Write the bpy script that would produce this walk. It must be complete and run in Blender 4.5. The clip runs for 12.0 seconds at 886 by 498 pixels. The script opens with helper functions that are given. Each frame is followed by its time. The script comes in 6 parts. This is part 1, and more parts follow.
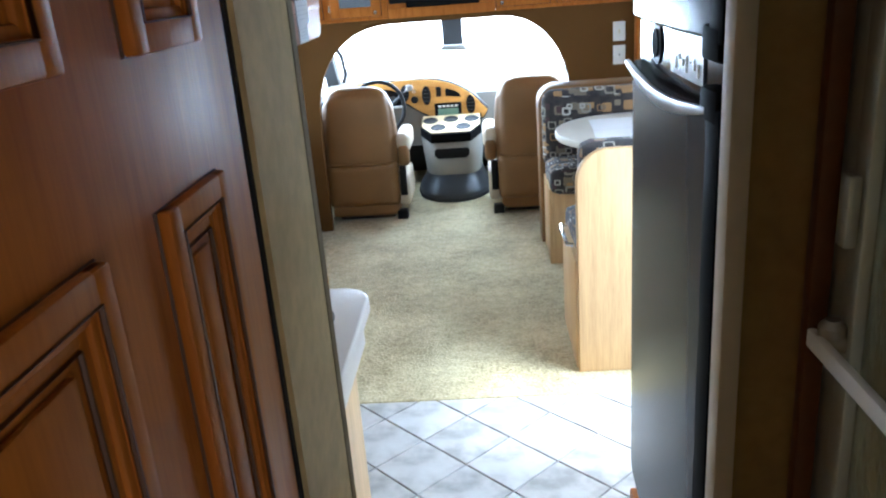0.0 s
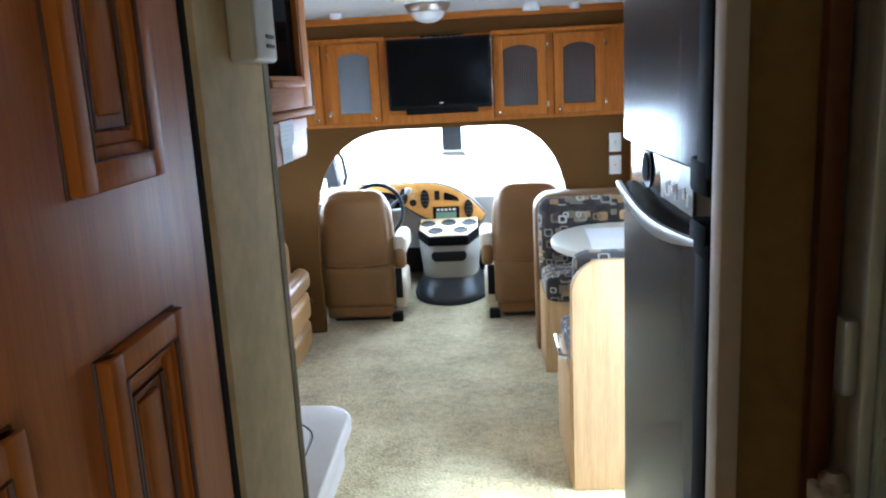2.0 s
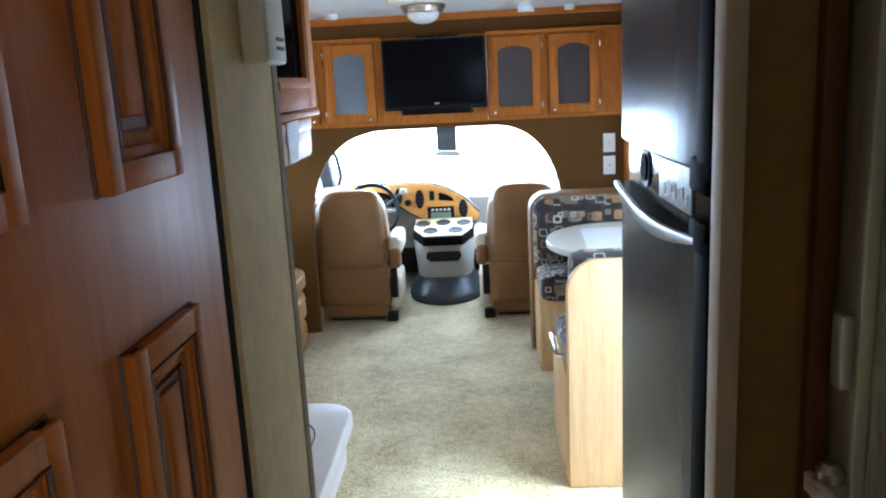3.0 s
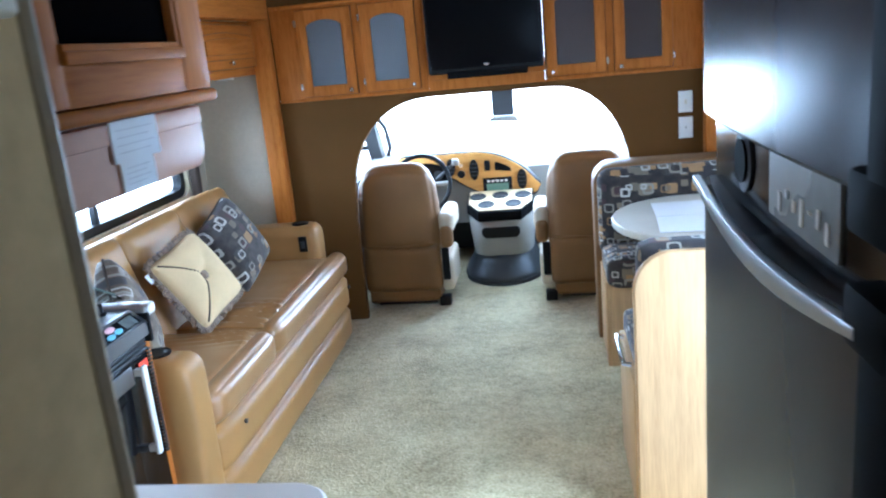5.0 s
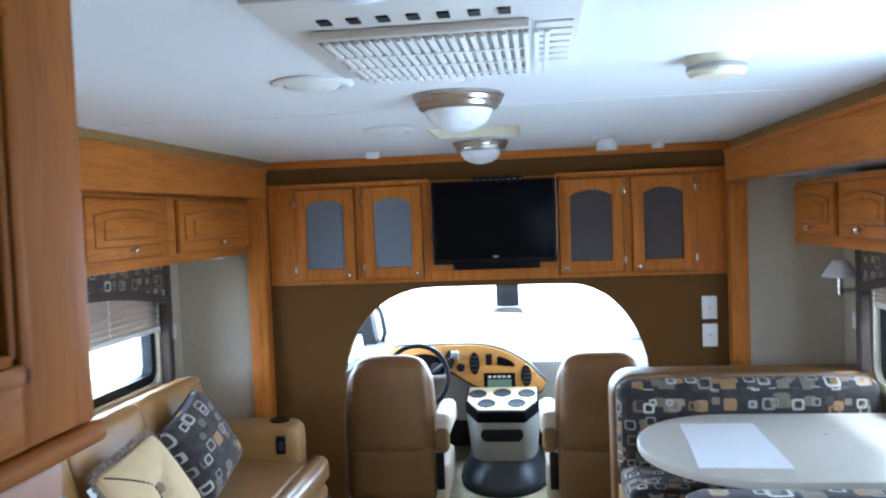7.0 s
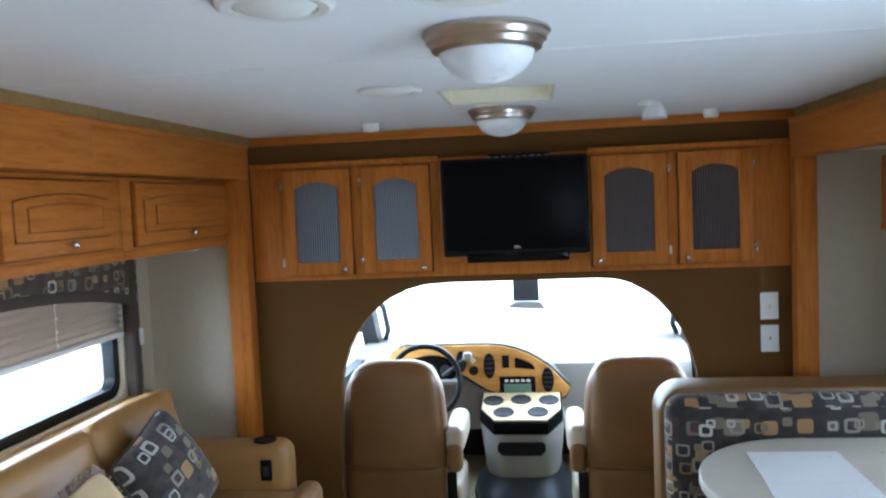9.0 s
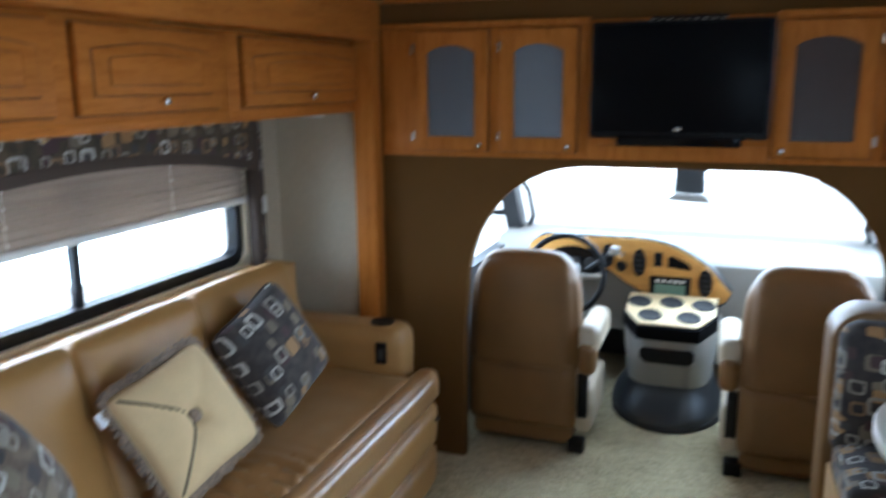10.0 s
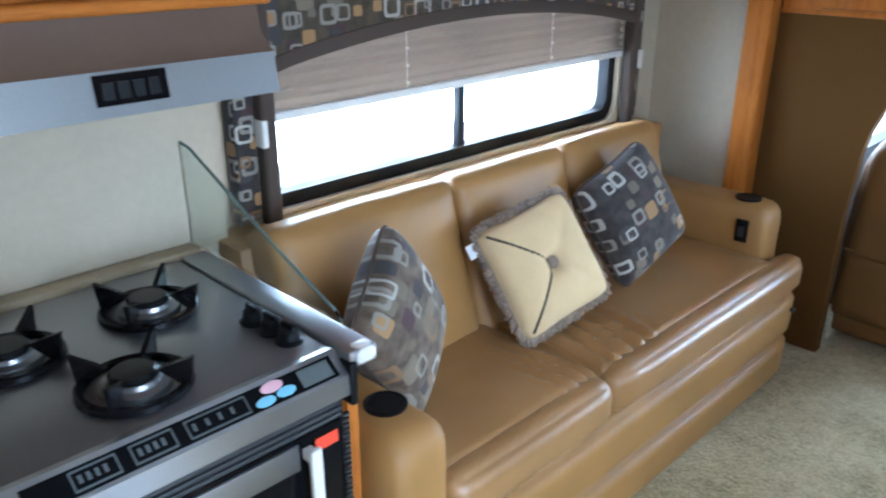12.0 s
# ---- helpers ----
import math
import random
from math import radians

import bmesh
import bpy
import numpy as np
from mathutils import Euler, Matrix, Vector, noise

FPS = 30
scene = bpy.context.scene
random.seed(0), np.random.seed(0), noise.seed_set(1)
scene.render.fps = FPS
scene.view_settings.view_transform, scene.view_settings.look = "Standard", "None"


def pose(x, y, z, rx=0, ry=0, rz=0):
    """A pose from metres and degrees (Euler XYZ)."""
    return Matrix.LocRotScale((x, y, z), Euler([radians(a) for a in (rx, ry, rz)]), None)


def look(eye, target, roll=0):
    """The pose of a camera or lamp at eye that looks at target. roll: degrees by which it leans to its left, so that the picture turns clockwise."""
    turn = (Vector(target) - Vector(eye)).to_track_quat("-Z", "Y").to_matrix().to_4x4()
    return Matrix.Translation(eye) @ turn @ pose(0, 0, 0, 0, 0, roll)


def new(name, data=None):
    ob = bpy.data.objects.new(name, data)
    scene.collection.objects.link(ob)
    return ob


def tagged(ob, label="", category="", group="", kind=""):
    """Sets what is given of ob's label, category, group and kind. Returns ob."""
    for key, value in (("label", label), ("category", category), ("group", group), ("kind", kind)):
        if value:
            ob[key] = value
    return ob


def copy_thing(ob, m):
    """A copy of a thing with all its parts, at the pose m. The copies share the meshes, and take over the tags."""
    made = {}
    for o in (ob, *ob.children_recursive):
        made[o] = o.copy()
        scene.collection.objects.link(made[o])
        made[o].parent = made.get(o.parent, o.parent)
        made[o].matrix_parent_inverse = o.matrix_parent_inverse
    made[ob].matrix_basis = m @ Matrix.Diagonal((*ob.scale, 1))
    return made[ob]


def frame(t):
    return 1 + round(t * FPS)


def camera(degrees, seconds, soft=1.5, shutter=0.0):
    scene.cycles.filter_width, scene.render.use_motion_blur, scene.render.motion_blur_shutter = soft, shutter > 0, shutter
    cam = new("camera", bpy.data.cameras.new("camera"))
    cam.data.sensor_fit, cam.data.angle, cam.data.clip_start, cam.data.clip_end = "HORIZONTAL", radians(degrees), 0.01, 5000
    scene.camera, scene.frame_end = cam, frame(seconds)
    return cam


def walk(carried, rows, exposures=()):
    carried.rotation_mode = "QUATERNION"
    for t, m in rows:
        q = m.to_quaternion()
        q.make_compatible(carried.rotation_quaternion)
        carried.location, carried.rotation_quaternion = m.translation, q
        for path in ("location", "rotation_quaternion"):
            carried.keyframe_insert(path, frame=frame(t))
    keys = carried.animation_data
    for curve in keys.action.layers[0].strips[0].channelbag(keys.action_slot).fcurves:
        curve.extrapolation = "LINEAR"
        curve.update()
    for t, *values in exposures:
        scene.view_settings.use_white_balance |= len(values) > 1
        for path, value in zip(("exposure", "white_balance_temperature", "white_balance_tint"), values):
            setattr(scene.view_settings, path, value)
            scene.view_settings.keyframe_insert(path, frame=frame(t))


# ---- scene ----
cam = camera(58.8, 12.0, soft=2.1, shutter=0.5)
PATH = [
    (0, (0.333, -0.448, 1.538), (0.204, 1.436, 0.877), -4.5),
    (0.5, (0.324, -0.479, 1.549), (0.205, 1.414, 0.915), -3.9),
    (1, (0.335, -0.45, 1.55), (0.219, 1.464, 0.981), -3.5),
    (1.5, (0.348, -0.418, 1.566), (0.229, 1.514, 1.064), -3.3),
    (2, (0.356, -0.398, 1.563), (0.241, 1.554, 1.14), -3.0),
    (2.5, (0.341, -0.422, 1.568), (0.246, 1.53, 1.146), -2.9),
    (4.5, (0.374, -0.171, 1.553), (0.187, 1.762, 1.077), -4.4),
    (5, (0.423, 0.067, 1.554), (0.139, 1.981, 1.048), -5.4),
    (5.5, (0.431, 0.163, 1.557), (0.109, 2.08, 1.087), -4.8),
    (6, (0.35, 0.31, 1.591), (0.062, 2.273, 1.337), -4.1),
    (6.5, (0.337, 0.363, 1.631), (0.105, 2.346, 1.523), -2.4),
    (8.5, (0.227, 0.917, 1.616), (-0.051, 2.896, 1.553), -1.5),
    (9, (0.217, 1.028, 1.633), (-0.033, 3.008, 1.509), -2.5),
    (9.5, (0.258, 1.224, 1.595), (-0.122, 3.173, 1.355), -3.0),
    (10, (0.292, 1.4, 1.592), (-0.377, 3.239, 1.179), -0.5),
    (10.5, (0.267, 1.447, 1.544), (-0.677, 3.079, 0.876), 0.4),
    (11, (0.243, 1.451, 1.574), (-0.854, 2.941, 0.814), 1.7),
    (11.5, (0.227, 1.424, 1.592), (-0.988, 2.822, 0.837), 1.6),
    (12, (0.214, 1.382, 1.598), (-1.102, 2.682, 0.838), 0.0),
]
EXPOSURES = [(0, 0.98, 5130, 5), (2.5, 1.03, 5090, 5), (4.5, 0.95, 4770, 5), (5.5, 0.92, 4660, 5), (6.5, 0.75, 4830, 5), (8.5, 0.33, 5100, 5), (9.0, 0.28, 5200, 5), (9.5, -0.02, 5230, 5), (10.0, -0.02, 5230, 5), (10.5, 0.48, 5080, 5), (11, 0.62, 5030, 5), (12, 0.69, 4980, 5)]
walk(cam, [(t, look(e, g, r)) for t, e, g, r in PATH], EXPOSURES)

# ---- world and light ----
world = bpy.data.worlds.new("sky")
scene.world = world
world.use_nodes = True
wn = world.node_tree.nodes
sky = wn.new("ShaderNodeTexSky")
sky.sky_type, sky.sun_disc = "NISHITA", False
sky.sun_elevation, sky.sun_rotation = radians(58), radians(106)
world.node_tree.links.new(sky.outputs[0], wn["Background"].inputs[0])
wn["Background"].inputs[1].default_value = 0.15


def sun_lamp():
    data = bpy.data.lights.new("sun", "SUN")
    data.energy, data.angle, data.color = 2.8, radians(9), (1.0, 0.97, 0.92)
    ob = new("sun", data)
    ob.matrix_world = look((4.2, 0.7, 7), (0, 1.9, 0))


def window_light(name, eye, target, wide, high, watts, color=(0.8, 0.91, 1.0)):
    data = bpy.data.lights.new(name, "AREA")
    data.shape, data.size, data.size_y, data.energy, data.color = "RECTANGLE", wide, high, watts, color
    ob = new(name, data)
    ob.matrix_world = look(eye, target)


sun_lamp()
window_light("daylight_windshield", (0.11, 5.62, 1.05), (0.11, 3.9, 0.1), 1.5, 0.5, 36)
window_light("daylight_sofa_window", (-1.63, 3.25, 1.05), (0, 3.25, 0.2), 1.5, 0.2, 9)
window_light("daylight_dinette_window", (1.83, 3.2, 1.1), (0, 3.2, 1.1), 1.3, 0.5, 6)
window_light("daylight_entry_door", (1.28, 1.86, 1.1), (-0.4, 2.4, 0.75), 0.6, 1.5, 16)
window_light("daylight_roof_vent", (0.1, 3.46, 2.06), (0.1, 3.46, 0), 0.3, 0.3, 0.2)
# unseen warm fill lamp added to brighten the hall door; no window stands here
window_light("fill_hall_door", (1.2, -1.75, 0.85), (0.1, -0.1, 0.55), 0.9, 0.7, 5.4, (1.0, 0.88, 0.74))
window_light("daylight_driver_window", (-0.97, 5.15, 1.0), (0.0, 5.0, 0.1), 0.6, 0.45, 10)
window_light("daylight_passenger_window", (1.19, 5.15, 1.0), (0.2, 5.0, 0.1), 0.6, 0.45, 10)


# ---- materials ----
def ramp(nodes, stops):
    r = nodes.new("ShaderNodeValToRGB")
    els = r.color_ramp.elements
    while len(els) < len(stops):
        els.new(0.5)
    for e, (p, c) in zip(els, stops):
        e.position, e.color = p, (*c, 1)
    return r


def base_mat(name, rough=0.5, metal=0.0):
    m = bpy.data.materials.new(name)
    m.use_nodes = True
    nodes, links = m.node_tree.nodes, m.node_tree.links
    b = nodes["Principled BSDF"]
    b.inputs["Roughness"].default_value, b.inputs["Metallic"].default_value = rough, metal
    tc = nodes.new("ShaderNodeTexCoord")
    return m, nodes, links, b, tc


def noise_node(nodes, links, vec, scale, detail=4, stretch=None):
    n = nodes.new("ShaderNodeTexNoise")
    n.inputs["Scale"].default_value, n.inputs["Detail"].default_value = scale, detail
    if stretch:
        mp = nodes.new("ShaderNodeMapping")
        mp.inputs["Scale"].default_value = stretch
        links.new(vec, mp.inputs[0])
        vec = mp.outputs[0]
    links.new(vec, n.inputs["Vector"])
    return n


def shade(c, k):
    return tuple(min(1, v * k) for v in c)


def plain(name, col, rough=0.5, metal=0.0, vary=0.12, coarse=3.0, fine=60.0, bump=0.1, coat=0.0, rough_vary=0.1, gloss=0.4):
    """A surface with coarse stains, fine grain and a slight relief."""
    m, nodes, links, b, tc = base_mat(name, rough, metal)
    n1 = noise_node(nodes, links, tc.outputs["Object"], coarse)
    n2 = noise_node(nodes, links, tc.outputs["Object"], fine)
    add = nodes.new("ShaderNodeMath")
    add.operation = "ADD"
    links.new(n1.outputs["Fac"], add.inputs[0])
    links.new(n2.outputs["Fac"], add.inputs[1])
    half = nodes.new("ShaderNodeMath")
    half.operation, half.inputs[1].default_value = "MULTIPLY", 0.5
    links.new(add.outputs[0], half.inputs[0])
    r = ramp(nodes, [(0.3, shade(col, 1 - vary)), (0.7, shade(col, 1 + vary))])
    links.new(half.outputs[0], r.inputs[0])
    links.new(r.outputs[0], b.inputs["Base Color"])
    mr = nodes.new("ShaderNodeMapRange")
    mr.inputs["To Min"].default_value, mr.inputs["To Max"].default_value = max(0.02, rough - rough_vary), min(1, rough + rough_vary)
    links.new(n1.outputs["Fac"], mr.inputs[0])
    links.new(mr.outputs[0], b.inputs["Roughness"])
    if bump:
        bp = nodes.new("ShaderNodeBump")
        bp.inputs["Strength"].default_value, bp.inputs["Distance"].default_value = bump, 0.002
        links.new(n2.outputs["Fac"], bp.inputs["Height"])
        links.new(bp.outputs[0], b.inputs["Normal"])
    b.inputs["Coat Weight"].default_value = coat
    b.inputs["Specular IOR Level"].default_value = gloss
    return m


def wood(name, light, dark, stretch, rough=0.5, scale=6.0, gloss=0.07):
    """Stained wood, its grain long along the axis whose stretch is small."""
    m, nodes, links, b, tc = base_mat(name, rough)
    n1 = noise_node(nodes, links, tc.outputs["Object"], scale, 6, stretch)
    n2 = noise_node(nodes, links, tc.outputs["Object"], scale * 5, 5, stretch)
    n3 = noise_node(nodes, links, tc.outputs["Object"], 1.7, 2)
    mix = nodes.new("ShaderNodeMath")
    mix.operation, mix.inputs[2].default_value = "MULTIPLY_ADD", 0.1
    mix.inputs[1].default_value = 0.45
    links.new(n2.outputs["Fac"], mix.inputs[0])
    add = nodes.new("ShaderNodeMath")
    add.operation, add.inputs[1].default_value = "MULTIPLY_ADD", 0.5
    links.new(n1.outputs["Fac"], add.inputs[0])
    links.new(mix.outputs[0], add.inputs[2])
    r = ramp(nodes, [(0.38, dark), (0.58, light), (0.72, shade(light, 1.12))])
    links.new(add.outputs[0], r.inputs[0])
    hue = nodes.new("ShaderNodeMix")
    hue.data_type, hue.blend_type = "RGBA", "MULTIPLY"
    hue.inputs[0].default_value = 0.35
    links.new(r.outputs[0], hue.inputs[6])
    links.new(ramp_link(nodes, links, n3.outputs["Fac"], [(0.3, (0.75, 0.72, 0.7)), (0.7, (1, 1, 1))]), hue.inputs[7])
    links.new(hue.outputs[2], b.inputs["Base Color"])
    bp = nodes.new("ShaderNodeBump")
    bp.inputs["Strength"].default_value, bp.inputs["Distance"].default_value = 0.12, 0.001
    links.new(n2.outputs["Fac"], bp.inputs["Height"])
    links.new(bp.outputs[0], b.inputs["Normal"])
    b.inputs["Coat Weight"].default_value, b.inputs["Coat Roughness"].default_value = 0.2 * gloss, 0.3
    b.inputs["Specular IOR Level"].default_value = gloss
    return m


def ramp_link(nodes, links, fac, stops):
    r = ramp(nodes, stops)
    links.new(fac, r.inputs[0])
    return r.outputs[0]


def leather(name, col, rough=0.36):
    m, nodes, links, b, tc = base_mat(name, rough)
    n1 = noise_node(nodes, links, tc.outputs["Object"], 4.0)
    links.new(ramp_link(nodes, links, n1.outputs["Fac"], [(0.3, shade(col, 0.86)), (0.7, shade(col, 1.1))]), b.inputs["Base Color"])
    v = nodes.new("ShaderNodeTexVoronoi")
    v.inputs["Scale"].default_value = 420
    links.new(tc.outputs["Object"], v.inputs["Vector"])
    n2 = noise_node(nodes, links, tc.outputs["Object"], 11.0, 3)
    bp0 = nodes.new("ShaderNodeBump")
    bp0.inputs["Strength"].default_value, bp0.inputs["Distance"].default_value = 0.05, 0.012
    links.new(n2.outputs["Fac"], bp0.inputs["Height"])
    bp = nodes.new("ShaderNodeBump")
    bp.inputs["Strength"].default_value, bp.inputs["Distance"].default_value = 0.25, 0.0006
    links.new(v.outputs["Distance"], bp.inputs["Height"])
    links.new(bp0.outputs[0], bp.inputs["Normal"])
    links.new(bp.outputs[0], b.inputs["Normal"])
    mr = nodes.new("ShaderNodeMapRange")
    mr.inputs["To Min"].default_value, mr.inputs["To Max"].default_value = rough - 0.07, rough + 0.1
    links.new(n1.outputs["Fac"], mr.inputs[0])
    links.new(mr.outputs[0], b.inputs["Roughness"])
    return m


def math_node(nodes, links, op, a, b=None, c=None):
    n = nodes.new("ShaderNodeMath")
    n.operation = op
    for i, v in enumerate((a, b, c)):
        if v is None:
            continue
        if isinstance(v, (int, float)):
            n.inputs[i].default_value = v
        else:
            links.new(v, n.inputs[i])
    return n.outputs[0]


def squares_print(name, cell=0.085, seed=0.0, flat=False, ground=((0.016, 0.013, 0.015), (0.04, 0.031, 0.026))):
    """Woven upholstery printed with scattered rounded square rings and filled squares."""
    m, nodes, links, b, tc = base_mat(name, 0.85)
    b.inputs["Sheen Weight"].default_value = 0.15
    so, sn = nodes.new("ShaderNodeSeparateXYZ"), nodes.new("ShaderNodeSeparateXYZ")
    links.new(tc.outputs["Object"], so.inputs[0])
    links.new(tc.outputs["Normal"], sn.inputs[0])
    az = math_node(nodes, links, "GREATER_THAN", math_node(nodes, links, "ABSOLUTE", sn.outputs[2]), 0.62)
    ax = math_node(nodes, links, "GREATER_THAN", math_node(nodes, links, "ABSOLUTE", sn.outputs[0]), 0.75)

    def pick(fac, p, q):
        return math_node(nodes, links, "ADD", math_node(nodes, links, "MULTIPLY", fac, p),
                         math_node(nodes, links, "MULTIPLY", math_node(nodes, links, "SUBTRACT", 1, fac), q))
    u = pick(ax, so.outputs[1], so.outputs[0])
    v = pick(az, so.outputs[1], so.outputs[2])
    if flat:
        u, v = so.outputs[0], so.outputs[1]
    color = ramp_link(nodes, links, noise_node(nodes, links, tc.outputs["Object"], 26).outputs["Fac"],
                      [(0.35, ground[0]), (0.65, ground[1])])
    for k, (size, off, solid) in enumerate(((cell * 1.1, 0.13, 1), (cell * 0.72, 0.77, 1), (cell * 1.2, 0.57, 0), (cell * 0.8, 0.31, 0))):
        uu = math_node(nodes, links, "ADD", math_node(nodes, links, "DIVIDE", u, size), off + seed + 20)
        vv = math_node(nodes, links, "ADD", math_node(nodes, links, "DIVIDE", v, size * 0.95), off * 1.7 + seed + 20)
        fu, fv = math_node(nodes, links, "FLOOR", uu), math_node(nodes, links, "FLOOR", vv)
        cv = nodes.new("ShaderNodeCombineXYZ")
        links.new(fu, cv.inputs[0]), links.new(fv, cv.inputs[1])
        cv.inputs[2].default_value = k * 3.3 + seed
        wn_ = nodes.new("ShaderNodeTexWhiteNoise")
        links.new(cv.outputs[0], wn_.inputs["Vector"])
        rs = nodes.new("ShaderNodeSeparateColor")
        links.new(wn_.outputs["Color"], rs.inputs[0])
        du = math_node(nodes, links, "ABSOLUTE", math_node(nodes, links, "SUBTRACT", math_node(nodes, links, "SUBTRACT", uu, fu), math_node(nodes, links, "MULTIPLY_ADD", rs.outputs[0], 0.3, 0.35)))
        dv = math_node(nodes, links, "ABSOLUTE", math_node(nodes, links, "SUBTRACT", math_node(nodes, links, "SUBTRACT", vv, fv), math_node(nodes, links, "MULTIPLY_ADD", rs.outputs[1], 0.3, 0.35)))
        d = math_node(nodes, links, "POWER", math_node(nodes, links, "ADD", math_node(nodes, links, "POWER", du, 5.0), math_node(nodes, links, "POWER", dv, 5.0)), 0.2)
        half = math_node(nodes, links, "MULTIPLY_ADD", rs.outputs[2], 0.13, 0.17)
        inside = math_node(nodes, links, "LESS_THAN", d, half)
        hole = math_node(nodes, links, "LESS_THAN", d, math_node(nodes, links, "SUBTRACT", half, 0.085))
        mask = inside if solid else math_node(nodes, links, "SUBTRACT", inside, hole)
        there = math_node(nodes, links, "GREATER_THAN", wn_.outputs["Value"], 0.06 if k == 0 else (0.22 if solid else 0.3))
        mask = math_node(nodes, links, "MULTIPLY", mask, there)
        pal = ([(0.0, (0.3, 0.165, 0.06)), (0.18, (0.16, 0.13, 0.09)), (0.38, (0.06, 0.03, 0.032)), (0.55, (0.2, 0.16, 0.11)), (0.7, (0.05, 0.045, 0.045)), (0.84, (0.34, 0.2, 0.08))] if solid else
               [(0.0, (0.42, 0.4, 0.36)), (0.45, (0.26, 0.24, 0.2)), (0.75, (0.22, 0.13, 0.06)), (0.9, (0.5, 0.48, 0.43))])
        r = ramp(nodes, pal)
        r.color_ramp.interpolation = "CONSTANT"
        links.new(rs.outputs[0], r.inputs[0])
        mx = nodes.new("ShaderNodeMix")
        mx.data_type = "RGBA"
        links.new(mask, mx.inputs[0])
        links.new(color, mx.inputs[6])
        links.new(r.outputs[0], mx.inputs[7])
        color = mx.outputs[2]
    links.new(color, b.inputs["Base Color"])
    n2 = noise_node(nodes, links, tc.outputs["Object"], 700, 2)
    bp = nodes.new("ShaderNodeBump")
    bp.inputs["Strength"].default_value, bp.inputs["Distance"].default_value = 0.4, 0.001
    links.new(n2.outputs["Fac"], bp.inputs["Height"])
    links.new(bp.outputs[0], b.inputs["Normal"])
    return m


def carpet_mat():
    m, nodes, links, b, tc = base_mat("carpet_pile", 0.95)
    n1 = noise_node(nodes, links, tc.outputs["Object"], 3.2, 5)
    n2 = noise_node(nodes, links, tc.outputs["Object"], 80, 3)
    n3 = noise_node(nodes, links, tc.outputs["Object"], 24, 4)
    s = math_node(nodes, links, "ADD", math_node(nodes, links, "MULTIPLY", n1.outputs["Fac"], 0.4),
                  math_node(nodes, links, "ADD", math_node(nodes, links, "MULTIPLY", n2.outputs["Fac"], 0.35), math_node(nodes, links, "MULTIPLY", n3.outputs["Fac"], 0.25)))
    links.new(ramp_link(nodes, links, s, [(0.36, (0.3, 0.235, 0.115)), (0.5, (0.57, 0.485, 0.27)), (0.64, (0.78, 0.7, 0.44))]), b.inputs["Base Color"])
    bp = nodes.new("ShaderNodeBump")
    bp.inputs["Strength"].default_value, bp.inputs["Distance"].default_value = 0.9, 0.008
    links.new(math_node(nodes, links, "ADD", n2.outputs["Fac"], math_node(nodes, links, "MULTIPLY", n3.outputs["Fac"], 0.6)), bp.inputs["Height"])
    links.new(bp.outputs[0], b.inputs["Normal"])
    b.inputs["Sheen Weight"].default_value = 0.2
    return m


def tile_mat():
    m, nodes, links, b, tc = base_mat("floor_tile", 0.32)
    info = nodes.new("ShaderNodeObjectInfo")
    n1 = noise_node(nodes, links, tc.outputs["Object"], 9, 6)
    sh = math_node(nodes, links, "ADD", n1.outputs["Fac"], math_node(nodes, links, "MULTIPLY", info.outputs["Random"], 0.12))
    links.new(ramp_link(nodes, links, sh, [(0.42, (0.33, 0.315, 0.29)), (0.6, (0.52, 0.5, 0.47)), (0.8, (0.6, 0.59, 0.56))]), b.inputs["Base Color"])
    bp = nodes.new("ShaderNodeBump")
    bp.inputs["Strength"].default_value, bp.inputs["Distance"].default_value = 0.15, 0.002
    links.new(n1.outputs["Fac"], bp.inputs["Height"])
    links.new(bp.outputs[0], b.inputs["Normal"])
    return m


def glass_mat(name, tint=(1, 1, 1), rough=0.0):
    m, nodes, links, b, tc = base_mat(name, rough)
    b.inputs["Base Color"].default_value = (*tint, 1)
    b.inputs["Transmission Weight"].default_value = 1.0
    b.inputs["IOR"].default_value = 1.45
    return m


def rain_glass():
    m, nodes, links, b, tc = base_mat("rain_glass", 0.25)
    b.inputs["Base Color"].default_value = (0.62, 0.68, 0.55, 1)
    b.inputs["Transmission Weight"].default_value = 0.75
    n = noise_node(nodes, links, tc.outputs["Object"], 22, 3, (1, 1, 0.35))
    bp = nodes.new("ShaderNodeBump")
    bp.inputs["Strength"].default_value, bp.inputs["Distance"].default_value = 0.8, 0.02
    links.new(n.outputs["Fac"], bp.inputs["Height"])
    links.new(bp.outputs[0], b.inputs["Normal"])
    return m


def reeded_glass(name, col):
    m, nodes, links, b, tc = base_mat(name, 0.22)
    w = nodes.new("ShaderNodeTexWave")
    w.bands_direction = "X"
    w.inputs["Scale"].default_value = 30
    links.new(tc.outputs["Object"], w.inputs["Vector"])
    # light and dark side of each reed put into the colour
    links.new(ramp_link(nodes, links, w.outputs["Fac"], [(0.2, shade(col, 0.72)), (0.8, shade(col, 1.3))]), b.inputs["Base Color"])
    bp = nodes.new("ShaderNodeBump")
    bp.inputs["Strength"].default_value, bp.inputs["Distance"].default_value = 0.5, 0.004
    links.new(w.outputs["Fac"], bp.inputs["Height"])
    links.new(bp.outputs[0], b.inputs["Normal"])
    return m


def glow(name, col, strength):
    m = bpy.data.materials.new(name)
    m.use_nodes = True
    nodes, links = m.node_tree.nodes, m.node_tree.links
    nodes.remove(nodes["Principled BSDF"])
    e = nodes.new("ShaderNodeEmission")
    e.inputs[0].default_value, e.inputs[1].default_value = (*col, 1), strength
    links.new(e.outputs[0], nodes["Material Output"].inputs[0])
    return m


